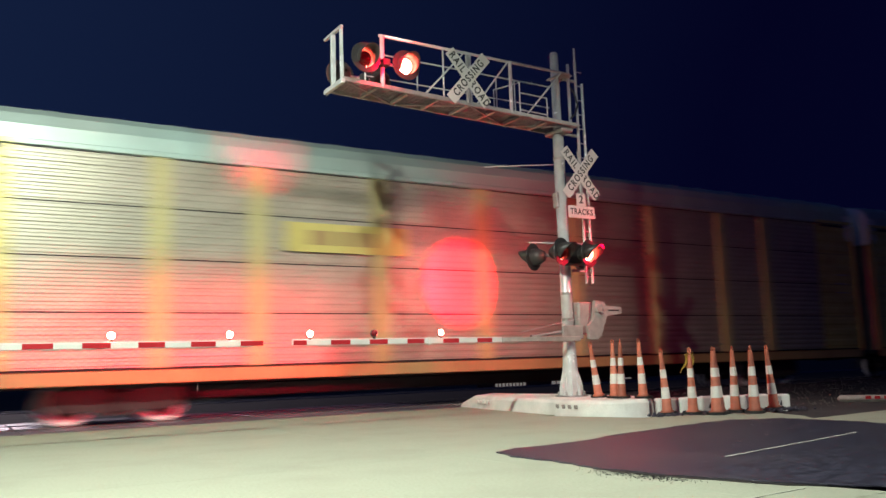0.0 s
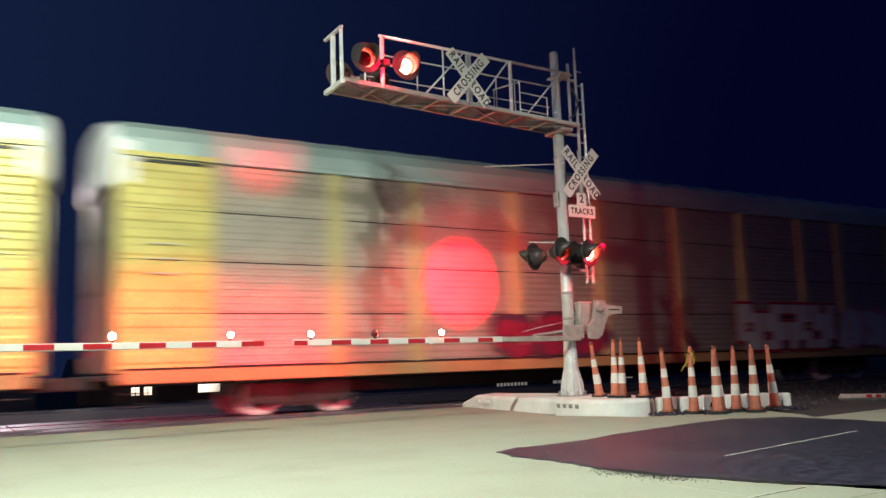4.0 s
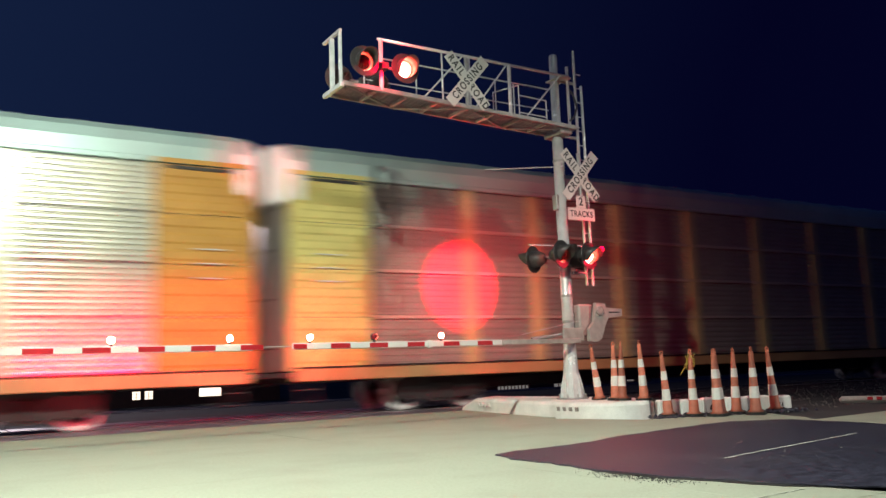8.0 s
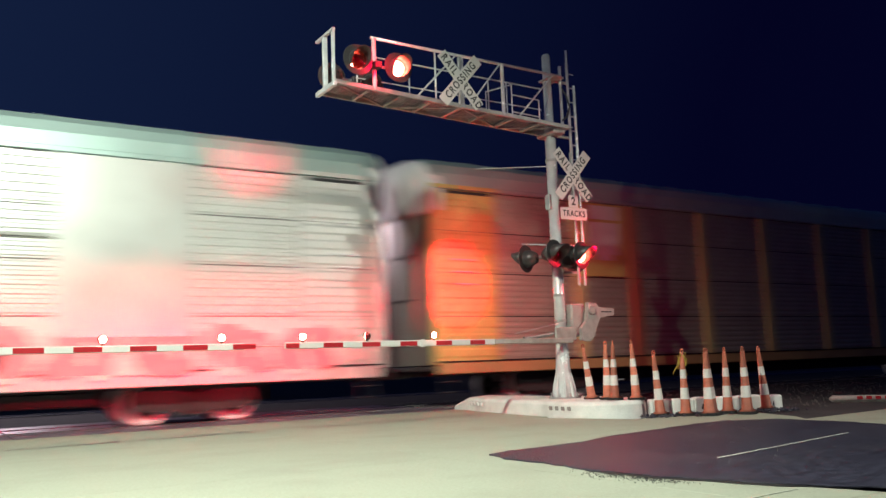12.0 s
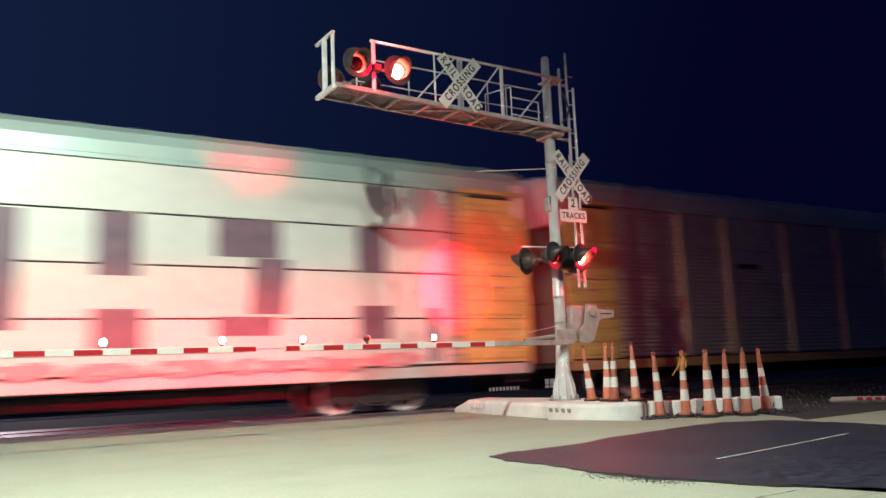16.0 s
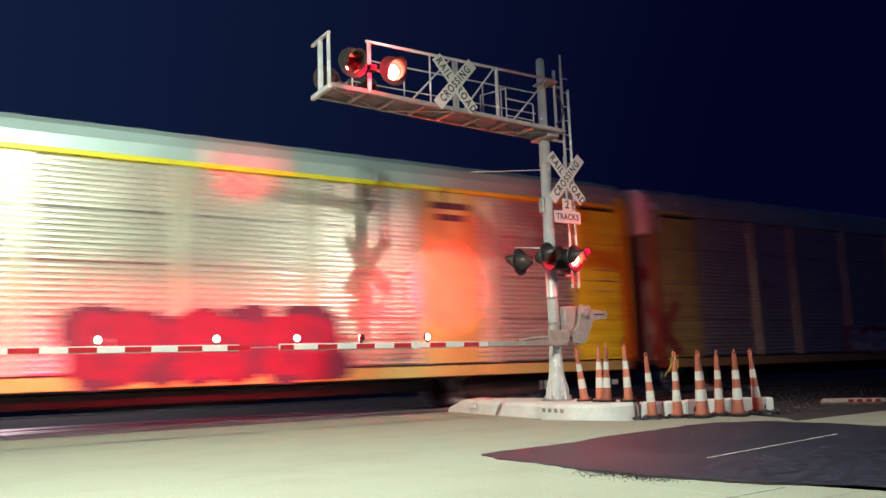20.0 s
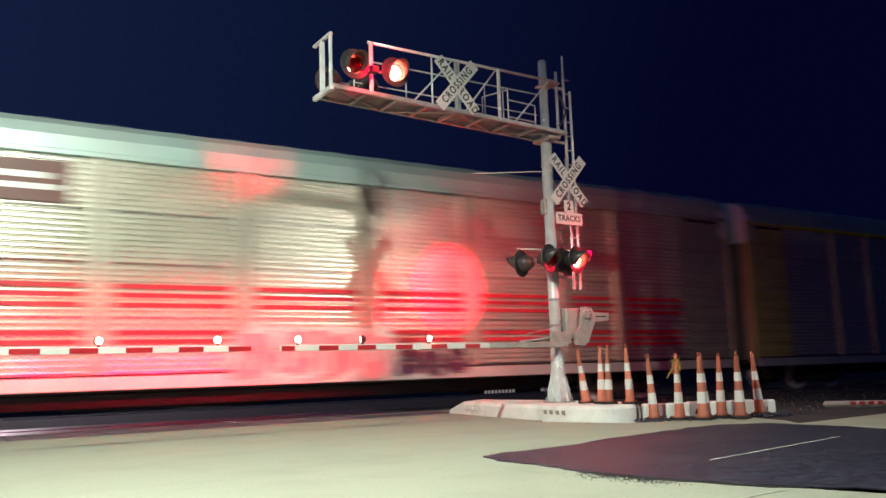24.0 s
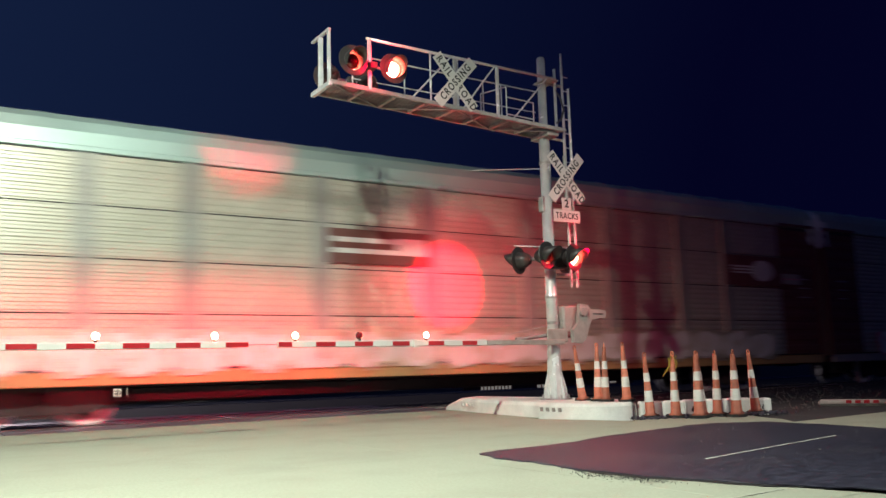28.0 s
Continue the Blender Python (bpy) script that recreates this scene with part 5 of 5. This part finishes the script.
for a, b, z0, z1, lean in ((7.07, 8.03, 2.7, 4.2, -0.5), (7.02, 7.42, 1.15, 2.65, -0.3), (8.8, 9.2, 2.95, 3.9, 0), (10.37, 11.34, 3.05, 4.2, 0.35), (8.44, 9.76, 1.95, 2.4, 0.1), (11.03, 11.49, 1.12, 2.9, 0.4), (12.05, 12.56, 2.7, 4.9, 0.15),
                            (13.42, 14.64, 3.55, 4.22, 0.15), (13.83, 15.46, 3.35, 3.7, 0), (12.51, 14.44, 1.85, 2.68, -0.1), (15.56, 16.57, 1.95, 4.22, 0.05), (17.9, 18.71, 3.0, 4.26, 0), (17.85, 18.81, 1.5, 2.35, 0),
                            (20.24, 21.66, 3.45, 4.26, 0), (20.95, 21.76, 2.25, 3.44, 0.1), (20.24, 21.56, 1.8, 2.2, 0), (23.49, 24.2, 3.2, 4.25, 0), (23.49, 24.3, 1.7, 2.45, 0), (25.32, 25.62, 1.15, 2.4, 0)):
    part("graffiti_shape", plate_mesh([(a - HALF, b - HALF, z0, z1, lean)]), PAINT_VIOLET, c, "dull violet sprayed gap", pose(-0.25, SIDE - 0.083, 0))
graffiti(c, 7.73, 24.91, 1.02, 1.35, 11, PAINT_PINK)
sign(c, 2.34, 4.32, 3.2, 3.85, None, [(0.0, 0.95, 0.62, 0.95), (0.1, 1.0, 0.1, 0.45)], GREY_POST, "")
sign(c, 4.52, 6.76, 3.25, 5.28, YELLOW, SHIELD, PAINT_WHITE, "yellow panel with a white shield shape")
c = rack_car(10, sheet=STEEL_BRIGHT, ribs=9, depth=0.045, seam=STEEL_BRIGHT, post=PALE_YELLOW, ends=YELLOW, sill=SILL_TAN, label="bright corrugated rack car with yellow ends and dark graffiti")
graffiti(c, 9.35, 16.68, 1.05, 1.85, 9, PAINT_WHITE, PAINT_RED)
c = rack_car(11, sheet=STEEL_BRIGHT, ribs=9, depth=0.045, seam=STEEL_BRIGHT, post=PALE_YELLOW, ends=BRIGHT_YELLOW, rail=BRIGHT_YELLOW, sill=YELLOW, door=WHITE_SHEET, cap=BRIGHT_YELLOW, label="bright corrugated rack car with bright yellow ends and dark red graffiti")
graffiti(c, 13.42, 19.07, 0.82, 2.3, 3, PAINT_MAGENTA, PAINT_PURPLE)
sign(c, 5.16, 6.86, 1.1, 5.28, BRIGHT_YELLOW, [(a, b, 0.5 + 0.5 * p, 0.5 + 0.5 * q) for a, b, p, q in SHIELD], PAINT_WHITE, "tall yellow panel with a white and blue shield")
sign(c, 21.27, 22.93, 1.1, 5.28, YELLOW, [(0.15, 0.85, 0.9, 0.94), (0.25, 0.75, 0.83, 0.87)], PAINT_PURPLE, "tall faded yellow panel")
c = rack_car(12, sheet=STEEL_BRIGHT, ribs=9, depth=0.045, seam=STEEL_BRIGHT, post=PALE_YELLOW, ends=YELLOW, rail=BRIGHT_YELLOW, sill=WHITE_SHEET, label="corrugated rack car with a yellow logo panel and red graffiti blocks")
sign(c, 21.35, 23.44, 2.3, 5.28, YELLOW, [(0.2, 0.8, 0.9, 0.95), (0.15, 0.85, 0.78, 0.85), (0.15, 0.4, 0.6, 0.78), (0.15, 0.85, 0.55, 0.62), (0.25, 0.75, 0.45, 0.5)], PAINT_WHITE, "yellow panel with a red and white emblem")
graffiti(c, 18.91, 24.61, 1.1, 2.5, 3, PAINT_WHITE, PAINT_RED)
c = rack_car(13, sheet=STEEL_BRIGHT, ribs=9, depth=0.045, seam=STEEL_BRIGHT, post=STEEL_GREY, ends=STEEL_GREY, sill=WHITE_SHEET, door=WHITE_SHEET, label="pale corrugated rack car with red stripes, brown sign panel")
for z in (1.5, 1.66, 1.83, 2.38, 2.57, 2.75):
    for a, b in zip(POSTS, POSTS[1:]):
        part("stripe", plate_mesh([(a + 0.25 - HALF, b - 0.25 - HALF, z, z + 0.085)]), SIGN_RED, c, "dark red stripe along the side", pose(0, SIDE - 0.03, 0))
sign(c, 6.71, 9.15, 4.35, 5.15, BROWN, [(0.12, 0.2, 0.25, 0.75), (0.2, 0.85, 0.55, 0.7), (0.3, 0.92, 0.28, 0.42)], PAINT_WHITE, "brown panel with white lettering")
graffiti(c, 12.3, 16.1, 0.86, 1.92, 4, PAINT_PINK, PAINT_WHITE)
graffiti(c, 16.1, 18.2, 0.86, 1.5, 3, PAINT_PURPLE)
c = rack_car(14, sheet=CREAM, post=GREY_POST, ends=BROWN, sill=CREAM, label="cream rack car with brown ends and white graffiti along its foot")
graffiti(c, 2.85, 25.42, 1.0, 1.75, 18, PAINT_WHITE, PAINT_PINK)
sign(c, 7.45, 9.08, 3.5, 4.2, None, WORDS, INK, "")
c = rack_car(15, sheet=CREAM, post=GREY_POST, ends=BROWN, sill=SILL_TAN, label="cream rack car with brown ends, brown logo panels and graffiti")
emblem = sign(c, 23.29, 26.13, 3.27, 4.22, BROWN, [(0.1, 0.62, 0.5, 0.56), (0.1, 0.62, 0.6, 0.66), (0.12, 0.6, 0.4, 0.45)], PAINT_WHITE, "brown panel with a white emblem")
part("emblem", lathe([(0.34, 0), (0.34, 0.004), (0.3, 0.0045), (0.05, 0.0045)], 20, m=Matrix.Translation((25.07 - HALF, -0.0085, 3.75)) @ FACE @ Matrix.Diagonal((1.6, 1, 1, 1))), PAINT_WHITE, emblem, "round white emblem")
sign(c, 26.05, 27, 3.36, 3.7, CREAM, [(0.06, 0.94, 0.44, 0.56)], PAINT_PINK, "pale small label panel")
sign(c, 9.81, 12.56, 3.35, 4.15, BROWN, [(0.05, 0.75, 0.62, 0.76), (0.05, 0.65, 0.3, 0.44), (0.65, 0.95, 0.3, 0.8)], PAINT_WHITE, "brown panel with white stripes")
graffiti(c, 2.64, 25.42, 1.0, 1.8, 18, PAINT_WHITE, PALE_YELLOW)
c = rack_car(16, label=GREY_LABEL)

# ---------------------------------------------------------------- moving things
# times at which the flashing lights change over, beginning with the right-hand lamps lit
SWITCH = [0.72, 1.3, 1.95, 2.55, 3.3, 3.92, 4.55, 5.2, 5.9, 6.5, 7.1, 7.9, 8.5, 9.1, 9.88, 10.47, 11.15, 11.63, 12.5, 13.1, 13.75, 14.4, 15.07, 15.75,
          16.4, 17.1, 17.7, 18.3, 19.1, 19.7, 20.3, 20.92, 21.6, 22.3, 22.95, 23.62, 24.3, 24.92, 25.6, 26.3, 26.92, 27.5]


SLACK = {1: 0.03, 2: 0.1, 3: 0.4, 4: 0.46, 5: 0.22, 6: 0.58, 7: 0.88, 8: 0.4, 9: 0.58, 10: 0.7, 11: 0.65, 12: 0.4, 13: 0.3, 14: 0.15, 15: -0.5, 16: -0.5}      # couplings drawn out or pushed in


def motions():
    for car, k in TRAIN:
        rows = []
        for t in (0, 7, 14, 21, 28):
            rear = 2.57 + SPEED * (t - 2.1) - PITCH * (k - 1) - SLACK.get(k, 0.0)
            rows.append((t, pose(rear + HALF, TRACK_Y, 0)))
        walk(car, rows)
    turn_step = math.degrees(SPEED / 30 / 0.43)
    for ws, k, off, ax in WHEELS:
        t0 = 2.1 + (PITCH * (k - 1) - 2.57 - HALF - off) / SPEED     # when the axle passes x = 0
        first, last = max(1, int((t0 - 0.1) * 30)), min(839, int((t0 + 1.7) * 30))
        rows = [(0.0, pose(ax, 0, 0.43))]
        for i, n in enumerate(range(first, last + 1)):
            rows.append((n / 30, pose(ax, 0, 0.43, 0, i * turn_step, 0)))
        rows.append((28.0, rows[-1][1]))
        walk(ws, rows)
    for unit, group in LAMPS:
        place = unit.matrix_basis.copy()
        on = group == "right"
        angle = 0.0 if on else 180.0
        rows = [(0.0, place @ pose(0, 0, 0, 0, 0, angle))]
        for t in SWITCH:
            for i in range(4):
                rows.append((t + (i - 1.5) / 30, place @ pose(0, 0, 0, 0, 0, angle + 60 * i)))
            angle += 180.0
        rows.append((28.0, place @ pose(0, 0, 0, 0, 0, angle)))
        walk(unit, rows)


motions()
